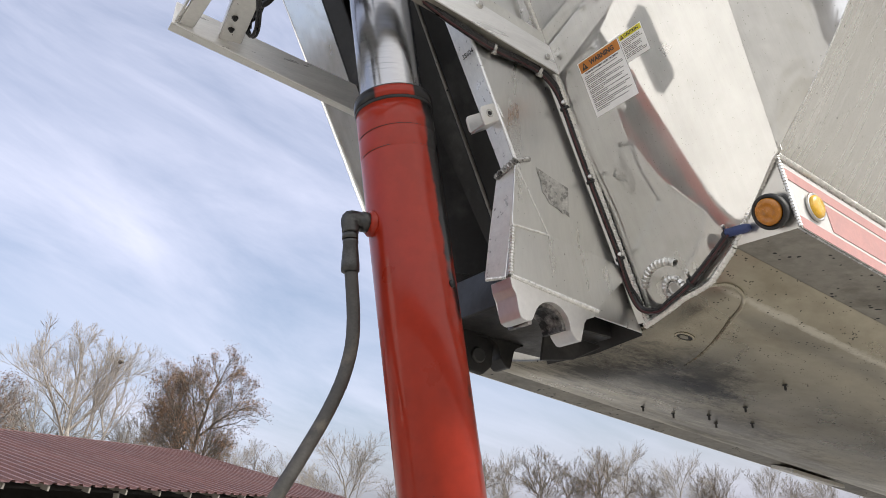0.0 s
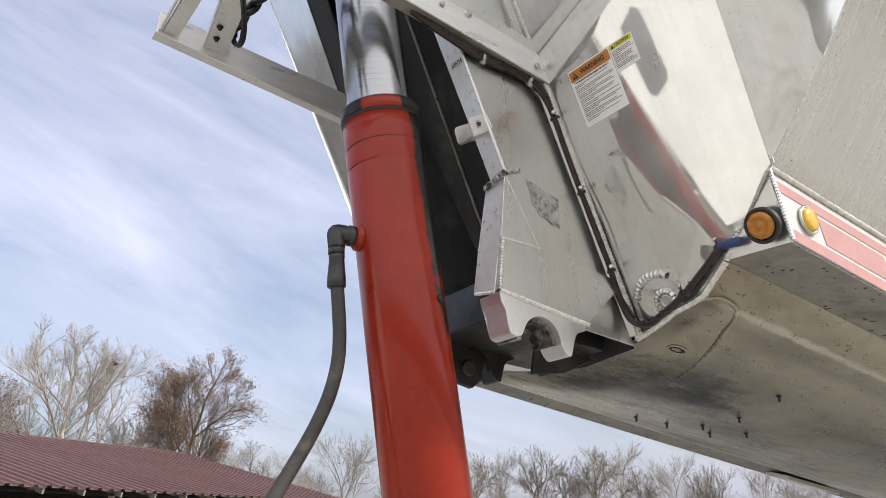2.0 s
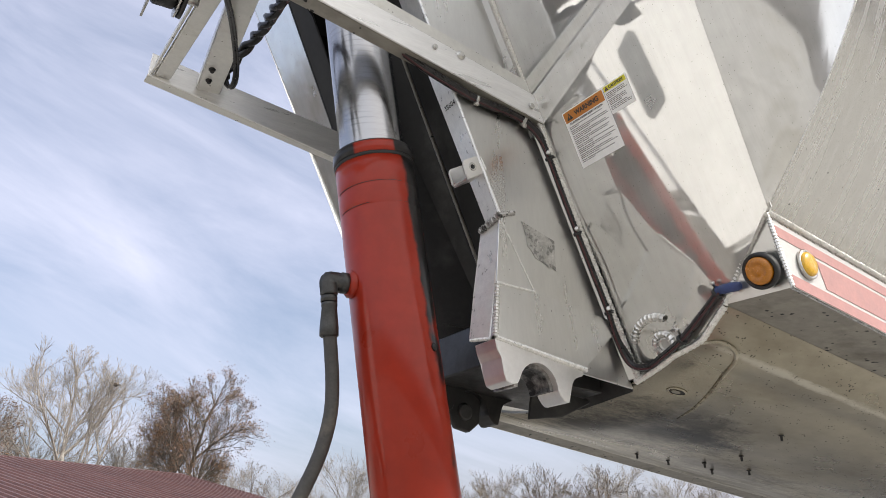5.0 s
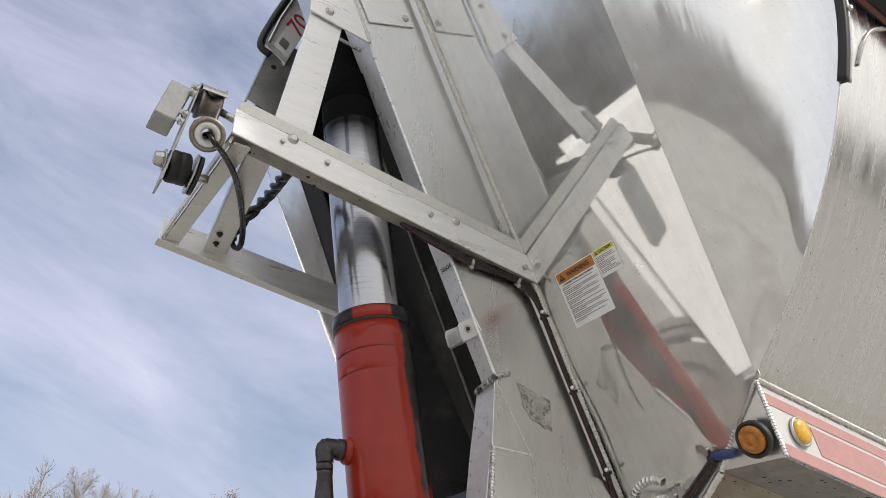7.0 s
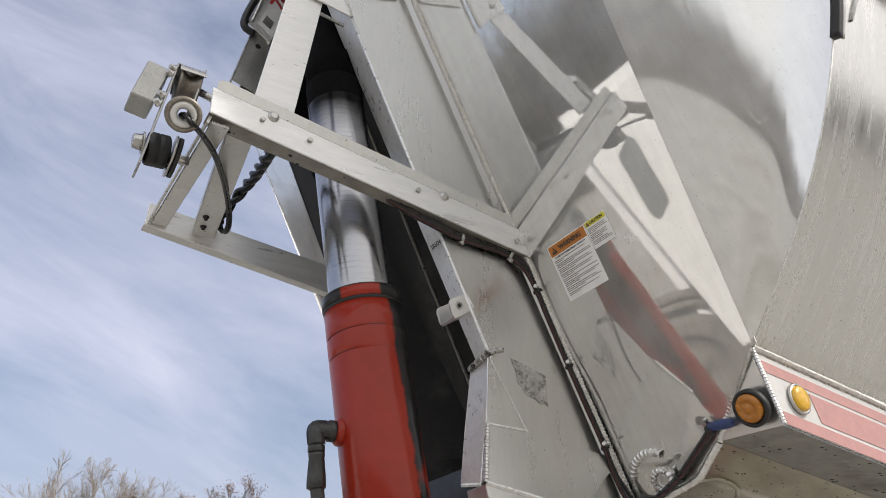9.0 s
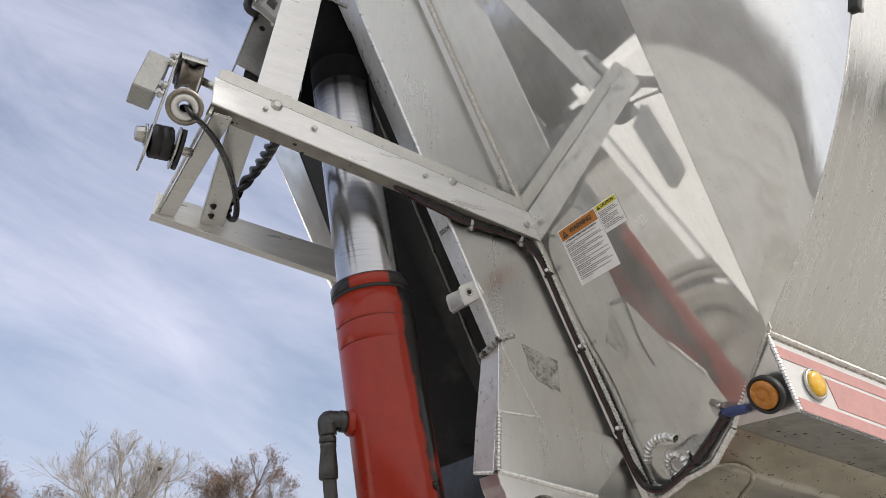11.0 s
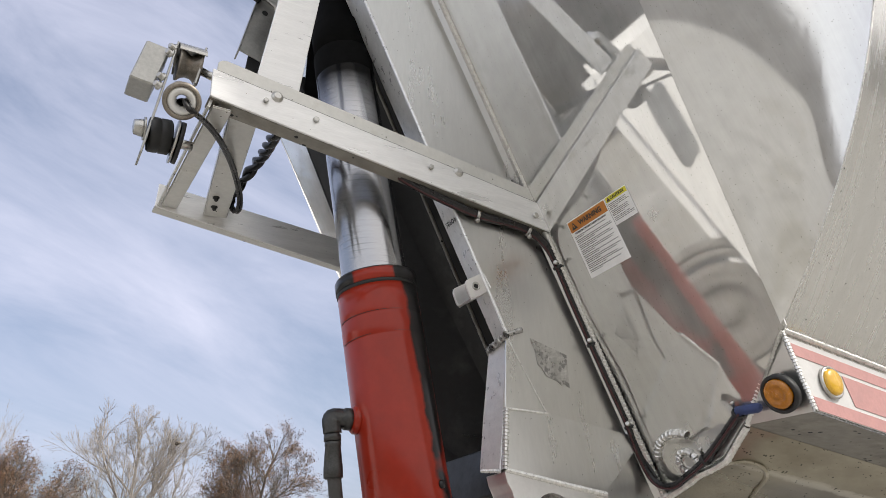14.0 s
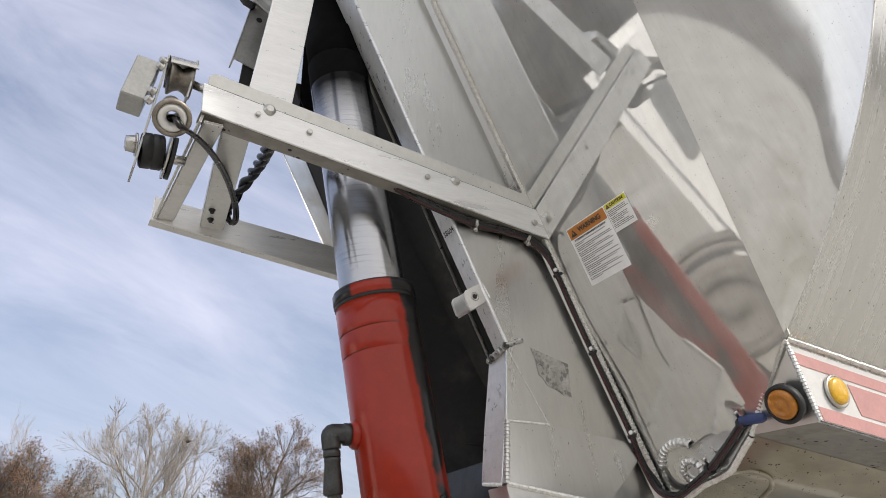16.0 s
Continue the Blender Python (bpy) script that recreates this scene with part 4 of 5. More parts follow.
for i in range(11):
    x, end = 0.2485, 0.2485 - (rnd.uniform(0.052, 0.066) if i % 4 != 3 else rnd.uniform(0.02, 0.04))
    while x > end:
        w = rnd.uniform(0.004, 0.012)
        sheet(max(end, x - w), x, z - 0.0016, z, 0.0018, "print_bar", M_GREYINK, caut)
        x -= w + 0.0016
    z -= 0.0037 if i % 4 != 3 else 0.0048
m_fl = Matrix(((0, -0.38, -0.925, 0), (-1, 0, 0, 0), (0, 0.925, -0.38, 0), (0, 0, 0, 1)))
lettering("stencil_number", "38604", 0.019, Matrix.Translation((fold(0.405) - 0.0016, 0.536, 0.405)) @ m_fl, M_INK, trailer)

# ---- wiring along the recess wall ----
harness = thing("wiring_harness", TRAILER, "black trailer wiring with a maroon wire, clipped along the weld", "cable")
run = [(-0.62, 0.494, 0.475), (-0.536, 0.493, 0.447), (-0.402, 0.491, 0.417), (-0.30, 0.490, 0.412), (-0.24, 0.489, 0.402), (-0.195, 0.487, 0.372), (-0.166, 0.486, 0.325), (-0.124, 0.488, 0.224),
       (-0.082, 0.489, 0.125), (-0.034, 0.488, 0.009), (0.008, 0.488, -0.089), (0.036, 0.492, -0.165), (0.060, 0.478, -0.228), (0.068, 0.43, -0.246), (0.058, 0.37, -0.232), (0.052, 0.303, -0.206), (0.035, 0.222, -0.165), (0.020, 0.158, -0.130)]
run = [Vector(p) for p in run]
part("cable", tube(run, 0.0092, 12, 0.008), M_CABLE, harness)
part("wire", tube([p + Vector((-0.008, -0.004, -0.006)) for p in run], 0.0028, 6, 0.008), M_CABLE_R, harness, "maroon wire")
part("wire", tube([p + Vector((0.002, -0.006, 0.006)) for p in run[:13]], 0.0046, 6, 0.008), M_CABLE, harness)
part("wire_cap", lathe((0.018, 0.160, -0.128), (0.02, -0.98, -0.08), [(-0.004, 0.007), (0.0, 0.0105), (0.05, 0.0110), (0.059, 0.008), (0.061, 0.003)], 16), M_BLUE, harness, "blue heat-shrink wire cap")
for i, p in enumerate(((-0.402, 0.491, 0.417), (-0.245, 0.489, 0.404), (-0.160, 0.486, 0.314), (-0.076, 0.489, 0.112), (0.012, 0.488, -0.095), (0.052, 0.303, -0.206), (0.022, 0.165, -0.133))):
    q = Vector(p)
    k = min(range(len(run)), key=lambda j: (run[j] - q).length)
    d = (run[min(k + 1, len(run) - 1)] - run[max(k - 1, 0)]).normalized()
    clip = part("clip", lathe(q - d * 0.004, d, [(0, 0.0115), (0.001, 0.0138), (0.008, 0.0138), (0.009, 0.0115)], 16), M_STEEL if i < 2 else M_RUBBER, harness, "cable clip")
    s = Vector((-0.30, -0.35, -0.9)) if i < 2 else Vector((-0.8, -0.5, 0.1)) if i < 5 else Vector((-0.4, 0.2, 0.9))
    part("clip_screw", lathe(q + s.normalized() * 0.012 + Vector((0, -0.004, 0)), s, [(0, 0.0035), (0.010, 0.0035), (0.011, 0.006), (0.016, 0.006), (0.017, 0.004)], 10), M_STEEL, clip)

# ---- bracket that carries the roller guide in front of the recess ----
bracket = thing("guide_bracket", TRAILER, "bolted aluminium guide bracket standing out from the recess", "bracket")
S_ARM = -0.1575
bot = lambda a: 0.546 + S_ARM * (a + 1.095)
arm = part("arm", prism([(-1.095, bot(-1.095)), (-0.189, bot(-0.189)), (-0.222, bot(-0.222) + 0.075), (-1.095, bot(-1.095) + 0.075)], 0.466, 0.472, 0.0015), M_BAR, bracket, "bright aluminium angle arm")
part("lip", prism([(-1.085, bot(-1.09) + 0.072), (-0.222, bot(-0.222) + 0.073), (-0.240, bot(-0.240) + 0.115), (-1.062, bot(-1.062) + 0.115), (-1.074, bot(-1.074) + 0.113), (-1.083, bot(-1.083) + 0.104)], 0.473, 0.479, 0.0015), M_BAR_DIRTY_SHADED, arm, "dusty upper lip of the arm")
# darker metal stands in for the shade on the flange's underside
part("flange", slab([(-1.095, 0.472, bot(-1.095)), (-0.189, 0.472, bot(-0.189)), (-0.189, 0.505, bot(-0.189)), (-1.095, 0.518, bot(-1.095))], (0, 0, 1), 0.006, 0.001), M_RAILUNDER, arm, "lower flange of the arm, underside shade put into its colour")
# dark tube for dirt in the fold and the lip's cast shadow
part("grime_seam", tube([(-1.085, 0.4715, bot(-1.085) + 0.0765), (-0.225, 0.4715, bot(-0.225) + 0.0765)], 0.0024, 6, smooth_path=False), M_DARKRAIL, arm, "line of dirt and painted shadow under the lip")
for a, up, r in ((-0.947, 0.068, 0.0095), (-0.973, 0.044, 0.006), (-0.852, 0.048, 0.007), (-0.548, 0.047, 0.007), (-0.466, 0.068, 0.0085), (-0.235, 0.03, 0.008)):
    bolt(arm, (a, 0.466, bot(a) + up), (0, -1, 0), r, 0.008, washer=r > 0.008)
bot2 = lambda a: 0.563 + S_ARM * (a + 1.10)
arm2 = part("arm", prism([(-1.10, bot2(-1.10)), (-0.40, bot2(-0.40)), (-0.45, bot2(-0.45) + 0.10), (-1.095, bot2(-1.095) + 0.075)], 1.058, 1.064, 0.0015), M_BAR, bracket)
part("flange", slab([(-1.10, 1.064, bot2(-1.10)), (-0.40, 1.064, bot2(-0.40)), (-0.40, 1.085, bot2(-0.40)), (-1.10, 1.10, bot2(-1.10))], (0, 0, 1), 0.006, 0.001), M_BAR_DIRTY_SHADED, arm2)
part("cross_bar", beam((-1.085, 0.475, 0.560), (-1.082, 1.058, 0.602), 0.006, 0.075, (0.25, 0, 1)), M_BAR_DIRTY_SHADED, bracket, "front cross bar of the bracket")
part("cross_bar", beam((-1.065, 0.475, 0.528), (-1.062, 1.058, 0.570), 0.045, 0.006), M_BAR_DIRTY_SHADED, bracket)
# duller than the channel's sides, to paint the shade on its underside
post = part("cross_channel", beam((-1.006, 0.49, 0.571), (-0.934, 1.056, 0.566), 0.066, 0.006), M_BAR_DIRTY_SHADED, bracket, "galvanised cross channel, underside shade put into its colour")
for s in (-1, 1):
    part("channel_side", beam((-1.006 + s * 0.031, 0.49, 0.585), (-0.934 + s * 0.031, 1.056, 0.580), 0.005, 0.030), M_BAR, post)
for a, l in ((-0.960, 0.940), (-0.951, 0.995)):
    bolt(post, (a, l, 0.564), (0, -0.2, -1), 0.0060, 0.012, M_BLACK, name="nut")
    part("washer", lathe((a, l, 0.565), (0, -0.2, -1), [(0, 0.0115), (0.0015, 0.0115)], 20), M_STEEL, post)
strut = part("strut", prism([(-0.990, 0.645), (-0.886, 0.630), (-0.815, 1.12), (-0.912, 1.135)], 0.502, 0.508, 0.0015), M_BAR, bracket, "bright flat strut")
part("gusset", prism([(-0.926, 1.080), (-0.735, 1.056), (-0.90, 1.475), (-0.930, 1.475)], 0.492, 0.4985, 0.0015), M_BAR, bracket, "triangular gusset plate")
part("weld_bead", weld([(-0.735, 0.494, 1.058), (-0.895, 0.494, 1.46)], 0.0055), M_WELD, bracket)
bolt(bracket, (-0.868, 0.492, 1.107), (0, -1, 0), 0.009, 0.008)
bolt(bracket, (-0.868, 0.492, 1.240), (0, -1, 0), 0.009, 0.008)
part("tie_rod", tube([(-0.81, 0.57, 1.108), (-0.725, 0.57, 1.095)], 0.005, 8), M_STEEL, bracket)
brace = part("brace_channel", prism([(-0.915, 1.165), (-0.807, 1.130), (-0.735, 1.47), (-0.845, 1.50)], 1.03, 1.036, 0.001), M_BRACKET_STEEL, bracket, "grey steel brace channel")
part("brace_side", slab([(-0.915, 1.03, 1.165), (-0.845, 1.03, 1.50), (-0.845, 1.085, 1.50), (-0.915, 1.085, 1.165)], (1, 0, 0), 0.005), M_BRACKET_STEEL, brace)
part("hole", lathe((-0.838, 1.0295, 1.346), (0, -1, 0), [(0, 0.010), (0.0006, 0.010)], 16), M_BLACK, brace)
part("weld_bead", weld([(-0.80, 1.028, 1.37), (-0.845, 1.028, 1.49)], 0.006), M_WELD, brace)
part("brace_foot", prism([(-0.895, 1.02), (-0.83, 1.0), (-0.80, 1.14), (-0.88, 1.16)], 1.04, 1.046), M_BLACK, brace, "black lower leg of the brace")
sign = part("end_plate", prism([(-0.885, 1.43), (-0.80, 1.375), (-0.70, 1.70), (-0.64, 2.05), (-0.72, 2.08)], 1.02, 1.027, 0.001), M_BAR, bracket, "aluminium end plate with a printed sticker")
part("rubber_rim", tube([(-0.860, 1.02, 1.385), (-0.898, 1.02, 1.42), (-0.86, 1.02, 1.58), (-0.79, 1.02, 1.80), (-0.72, 1.02, 2.05)], 0.014, 6), M_RUBBER, sign, "black rim of the end plate")
m_sign = Matrix(((0.40, -0.86, 0, 0), (0, 0, -1, 0), (0.917, 0.51, 0, 0), (0, 0, 0, 1)))
part("sticker", slab([(-0.852, 1.019, 1.44), (-0.795, 1.019, 1.40), (-0.70, 1.019, 1.70), (-0.755, 1.019, 1.73)], (0, -1, 0), 0.0006), M_PAPER, sign, "white sticker with red figures")
lettering("sticker_figures", "70", 0.10, Matrix.Translation((-0.765, 1.0178, 1.585)) @ m_sign, M_REDINK, sign, 0.001)
part("print_bar", slab([(-0.835, 1.018, 1.455), (-0.805, 1.018, 1.435), (-0.793, 1.018, 1.475), (-0.823, 1.018, 1.495)], (0, -1, 0), 0.0006), M_BRACKET_STEEL, sign)
part("weld_bead", weld([(-0.872, 1.018, 1.44), (-0.84, 1.018, 1.58), (-0.77, 1.018, 1.80), (-0.705, 1.018, 2.04)], 0.006), M_WELD, sign)

# roller guide on the bracket's front
guide = thing("roller_guide", TRAILER, "steel roller guide with rubber buffer and white-bushed tube", "roller guide")
part("mount_plate", prism([(-1.157, 0.780), (-1.152, 0.780), (-1.200, 0.455), (-1.205, 0.455)], 0.605, 0.675, 0.001), M_BRACKET_STEEL, guide, "thin zinc mounting plate")
part("side_plate", prism([(-1.092, 0.782), (-1.087, 0.782), (-1.104, 0.668), (-1.109, 0.668)], 0.600, 0.665, 0.001), M_BRACKET_STEEL, guide)
cap_v, cap_f = [], []
for r_ in (0.050, 0.047):
    for a in (-1.152, -1.088):
        cap_v += [(a, 0.635 + r_ * math.cos(0.2 * k), 0.738 + r_ * math.sin(0.2 * k)) for k in range(16)]
for k in range(15):
    cap_f += [(k, k + 1, 17 + k, 16 + k), (32 + k, 48 + k, 49 + k, 33 + k), (k, 32 + k, 33 + k, k + 1), (16 + k, 17 + k, 49 + k, 48 + k)]
cap_f += [(0, 16, 48, 32), (15, 47, 63, 31)]
part("top_cap", pydata("top_cap", cap_v, cap_f, False), M_STEEL, guide, "rounded zinc cap over the roller")
part("box", prism([(-1.250, 0.654), (-1.196, 0.646), (-1.168, 0.762), (-1.224, 0.770)], 0.620, 0.70, 0.003), M_BRACKET_STEEL, guide, "small galvanised steel box")
for a, z in ((-1.163, 0.760), (-1.168, 0.742), (-1.179, 0.668), (-1.184, 0.642)):
    bolt(guide, (a, 0.612, z), (-1, -0.7, 0), 0.0075, 0.014, name="nut")
part("roller", lathe((-1.148, 0.635, 0.738), (1, 0, -0.03), [(0, 0.042), (0.005, 0.042), (0.014, 0.033), (0.027, 0.026), (0.040, 0.033), (0.049, 0.042), (0.054, 0.042)], 32), M_RUSTY, guide, "worn concave steel roller")
part("axle", lathe((-1.094, 0.620, 0.722), (1, -0.1, -0.35), [(0, 0.010), (0.05, 0.010), (0.052, 0.008)], 14), M_STEEL, guide)
gt_d = Vector((-0.013, -0.13, -0.115)).normalized()
part("guide_tube", lathe(Vector((-1.158, 0.425, 0.483)) - gt_d * 0.22, gt_d, [(0, 0.021), (0.196, 0.021), (0.199, 0.034), (0.204, 0.039), (0.220, 0.039), (0.222, 0.030), (0.200, 0.029)], 36, cap=False), M_RUSTY, guide, "worn steel guide tube")
part("bushing", lathe(Vector((-1.158, 0.425, 0.483)) - gt_d * 0.02, gt_d, [(0, 0.0285), (0.018, 0.0295), (0.022, 0.026), (0.021, 0.017), (0.002, 0.0115)], 36, cap=False), M_WHITE_PLASTIC, guide, "white plastic bushing")
part("buffer", lathe((-1.190, 0.64, 0.524), (1, 0, 0.06), [(0, 0.038), (0.004, 0.041), (0.022, 0.041), (0.024, 0.038), (0.026, 0.041), (0.046, 0.041), (0.050, 0.036)], 28), M_RUBBER, guide, "black rubber buffer")
part("washer", lathe((-1.202, 0.64, 0.535), (1, 0, 0.08), [(0, 0.027), (0.004, 0.027)], 24), M_STEEL, guide)
part("nut", lathe((-1.224, 0.64, 0.534), (1, 0, 0.08), [(0, 0.012), (0.002, 0.018), (0.018, 0.021), (0.022, 0.021)], 6), M_STEEL, guide)
part("spindle", lathe((-1.142, 0.63, 0.510), (1, 0, 0.02), [(0, 0.011), (0.05, 0.011)], 14), M_STEEL, guide)
part("disc", lathe((-1.136, 0.63, 0.513), (1, 0, -0.10), [(0, 0.052), (0.004, 0.052), (0.006, 0.048)], 32), M_STEEL, guide)
part("disc_pad", lathe((-1.128, 0.63, 0.512), (1, 0, -0.10), [(0, 0.050), (0.009, 0.050)], 32), M_RUBBER, guide)

lead = thing("sensor_cable", TRAILER, "dark looped cable with a twisted taped pair", "cable")
loop = [(-1.160, 0.45, 0.50), (-1.154, 0.43, 0.489), (-1.144, 0.42, 0.465), (-1.097, 0.5, 0.498), (-1.04, 0.6, 0.525), (-0.973, 0.75, 0.560), (-0.918, 0.88, 0.566), (-0.896, 0.95, 0.554), (-0.898, 0.985, 0.554), (-0.910, 0.99, 0.577), (-0.906, 0.99, 0.618)]
part("cable", tube(loop, 0.0050, 8, 0.01), M_CABLE, lead)
part("cable", tube([Vector(p) + Vector((0.009, 0.004, 0.002)) for p in loop], 0.0046, 8, 0.01), M_CABLE, lead)
pair = [(-0.908, 0.988, 0.590), (-0.900, 0.98, 0.618), (-0.886, 0.96, 0.646), (-0.873, 0.9, 0.664), (-0.874, 0.8, 0.651), (-0.886, 0.7, 0.627), (-0.895, 0.62, 0.610), (-0.895, 0.56, 0.595)]
for k in (0, 1):
    part("wire", tube(pair, 0.0098, 10, 0.008, 0, 52, 0.0082 * (1 if k else -1)), M_CABLE, lead)
part("wire", tube([Vector(p) + Vector((0.012, 0, -0.004)) for p in pair[4:]], 0.005, 8, 0.01), M_CABLE_R, lead)

# ---- hydraulic hoist ----
hoist = thing("hydraulic_cylinder", TRAILER, "red telescopic hydraulic cylinder with a bright chrome sleeve", "hydraulic cylinder")
AX = Vector((-0.128, 0.035, 1.0)).normalized()
C0 = Vector((-0.612, 0.657, 0.263))           # middle of the barrel's rim
R_B, R_C = 0.0990, 0.0822
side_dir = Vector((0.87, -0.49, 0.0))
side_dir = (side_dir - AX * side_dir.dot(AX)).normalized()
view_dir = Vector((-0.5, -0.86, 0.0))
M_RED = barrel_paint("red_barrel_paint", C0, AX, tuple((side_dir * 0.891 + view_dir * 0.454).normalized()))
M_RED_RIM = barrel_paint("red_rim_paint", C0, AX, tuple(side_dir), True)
m_b = Matrix.Translation(C0)
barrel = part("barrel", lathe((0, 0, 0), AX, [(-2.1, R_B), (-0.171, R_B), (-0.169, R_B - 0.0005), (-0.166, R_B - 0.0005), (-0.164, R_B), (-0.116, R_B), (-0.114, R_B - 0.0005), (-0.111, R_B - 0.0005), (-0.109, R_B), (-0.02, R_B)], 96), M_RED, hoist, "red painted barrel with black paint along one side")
barrel.matrix_local = m_b
# black ring that paints the shadow band below the gland
rim = part("rim", lathe((0, 0, 0), AX, [(-0.040, R_B - 0.001), (-0.039, R_B + 0.0012), (-0.031, R_B + 0.0012), (-0.030, R_B)], 96), M_BLACK, hoist, "painted shadow line under the gland")
rim.matrix_local = m_b
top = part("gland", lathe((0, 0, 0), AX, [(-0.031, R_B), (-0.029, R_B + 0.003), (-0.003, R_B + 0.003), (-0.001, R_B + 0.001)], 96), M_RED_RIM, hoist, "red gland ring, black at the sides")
lip = part("gland_lip", lathe(C0, AX, [(-0.002, R_B + 0.0015), (0.002, R_B), (0.0025, R_C + 0.002)], 96), M_BLACK, hoist, "black lip of the gland")
top.matrix_local = m_b
# the sleeve's colour fades to near-black, as if deep in the well's shade
shaded(M_CHROME, Vector(C0), Vector(AX).normalized(), 0.47, 0.60, (0.014, 0.0135, 0.013))
part("sleeve", lathe(C0, AX, [(0.0, R_C)] + [(0.05 * i, R_C) for i in range(1, 13)] + [(0.615, R_C)], 96, cap=False), M_CHROME, hoist, "scuffed chrome sleeve with a dull smudged band and painted shade at its top")
# sleeve end and head are coloured near-black in place of shade
part("greased_end", lathe(C0 + AX * 0.615, AX, [(0.0, R_C), (0.075, R_C), (0.08, R_C - 0.003)], 96, cap=False), M_CAVITY, hoist, "upper end of the sleeve, near-black for the shade of the well")
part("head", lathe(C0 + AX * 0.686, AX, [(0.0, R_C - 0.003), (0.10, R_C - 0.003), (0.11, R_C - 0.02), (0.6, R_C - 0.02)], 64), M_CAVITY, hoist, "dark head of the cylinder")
for dist, a0, a1 in ((-0.113, -1.25, 0.62), (-0.167, -1.2, -0.25), (-0.167, 0.30, 0.72)):
    part("score_line", tube([C0 + AX * dist + (side_dir * math.sin(q) + view_dir * math.cos(q)) * (R_B + 0.0001) for q in [a0 + (a1 - a0) * k / 14 for k in range(15)]], 0.0008, 5, 0.02), M_SOOT, hoist)
nub_d = (side_dir * 0.80 + view_dir * 0.60).normalized()
part("weld_nub", lathe(C0 - AX * 0.52 + nub_d * (R_B - 0.002), nub_d, [(0, 0.010), (0.006, 0.009), (0.009, 0.005), (0.0095, 0.001)], 14), M_RED_RIM, hoist)
# port, elbow and hose
pd = Vector((-0.87, 0.49, 0.0)).normalized()
port0 = C0 - AX * 0.358 + Vector((-0.86, -0.10, 0)).normalized() * 0.0
pdir = Vector((-0.93, 0.10, 0.02)).normalized()
pp = port0 + pdir * (R_B - 0.012)
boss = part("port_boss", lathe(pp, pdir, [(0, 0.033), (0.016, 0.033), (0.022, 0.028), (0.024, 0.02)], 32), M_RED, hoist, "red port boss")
part("port_nut", lathe(pp + pdir * 0.022, pdir, [(0, 0.022), (0.002, 0.025), (0.016, 0.025), (0.018, 0.021), (0.03, 0.019)], 24), M_FITTING, hoist)
el = pp + pdir * 0.066
elbow = part("elbow", tube([el - pdir * 0.034, el - pdir * 0.012, el + Vector((-0.002, 0, -0.004)), el + Vector((0.001, 0, -0.034))], 0.0225, 6, 0.003), M_FITTING, hoist, "black forged elbow")
part("elbow_leg", lathe(el + Vector((0, 0, 0.0)), (0.02, 0, -1), [(0.0, 0.020), (0.030, 0.020), (0.032, 0.016), (0.036, 0.016), (0.038, 0.0195), (0.052, 0.0195)], 12), M_FITTING, elbow)
hose = thing("hydraulic_hose", TRAILER, "dusty black hydraulic hose hanging from the cylinder's port", "hose")
h0 = el + Vector((0.002, 0, -0.052))
part("ferrule", lathe(h0, (0.03, 0, -1), [(0, 0.0165), (0.003, 0.0185), (0.010, 0.0185), (0.012, 0.0175), (0.060, 0.0215), (0.078, 0.0215), (0.081, 0.018)], 24), M_FITTING, hose, "crimped dark ferrule")
hp = [h0 + Vector(v) * 0.93 for v in ((0.002, 0, -0.06), (0.010, 0.0, -0.13), (0.016, 0, -0.20), (0.014, 0, -0.27), (-0.005, 0, -0.35), (-0.040, 0, -0.43), (-0.085, 0, -0.51), (-0.14, 0, -0.60), (-0.21, 0.02, -0.72), (-0.30, 0.05, -0.9), (-0.34, 0.1, -1.2), (-0.3, 0.2, -1.5))]
part("hose_body", tube(hp, 0.0155, 14, 0.02), M_HOSE, hose)


# ---- ground ----
def ground_sheet():
    n, verts, faces = 24, [], []
    radii = [0, 4, 10, 25, 60, 140, 400, 1500, 4000]
    verts.append((0, 0, 0))
    for r in radii[1:]:
        for i in range(n):
            a = 2 * math.pi * i / n
            verts.append((r * math.cos(a), r * math.sin(a), 0.02 * math.sin(3 * a + r)))
    for i in range(n):
        faces.append((0, 1 + i, 1 + (i + 1) % n))
    for k in range(len(radii) - 2):
        for i in range(n):
            j = (i + 1) % n
            faces.append((1 + k * n + i, 1 + (k + 1) * n + i, 1 + (k + 1) * n + j, 1 + k * n + j))
    return pydata("ground", verts, faces)


ground = new("ground", ground_sheet())
ground.data.materials.append(M_GROUND)
tagged(ground, "pale gravel yard running out to fields", "ground", kind="structure")

# what carries the hoist's foot and the trailer's rear, below the view
cradle = thing("hoist_cradle", TRAILER, "dark steel cradle carrying the cylinder's foot", "cradle")
foot = C0 - AX * 2.05
part("cradle_beam", beam((foot.x - 0.3, 0.78, foot.z - 0.10), (foot.x + 0.3, 0.78, foot.z - 0.10), 0.5, 0.2), M_BLACK, cradle)
zg = -2.43
for s in (-0.2, 0.2):
    part("cradle_leg", beam((foot.x + s, 0.78, zg), (foot.x + s, 0.78, foot.z - 0.2), 0.2, 0.12, (1, 0, 0)), M_BLACK, cradle)
stand = thing("rear_chassis", TRAILER, "dark rear chassis under the trailer body", "chassis")
for l in (0.4, 1.15):
    part("chassis_beam", beam((7.0, l, -0.33 + PITCH * 8 - 0.12), (8.8, l, -0.33 + PITCH * 8 - 0.32), 0.2, 0.3), M_BLACK, stand)
    part("wheel", lathe((8.0, l - 0.2, zg + 0.5), (0, 1, 0), [(0, 0.3), (0.02, 0.5), (0.28, 0.5), (0.3, 0.3)], 32), M_RUBBER, stand)

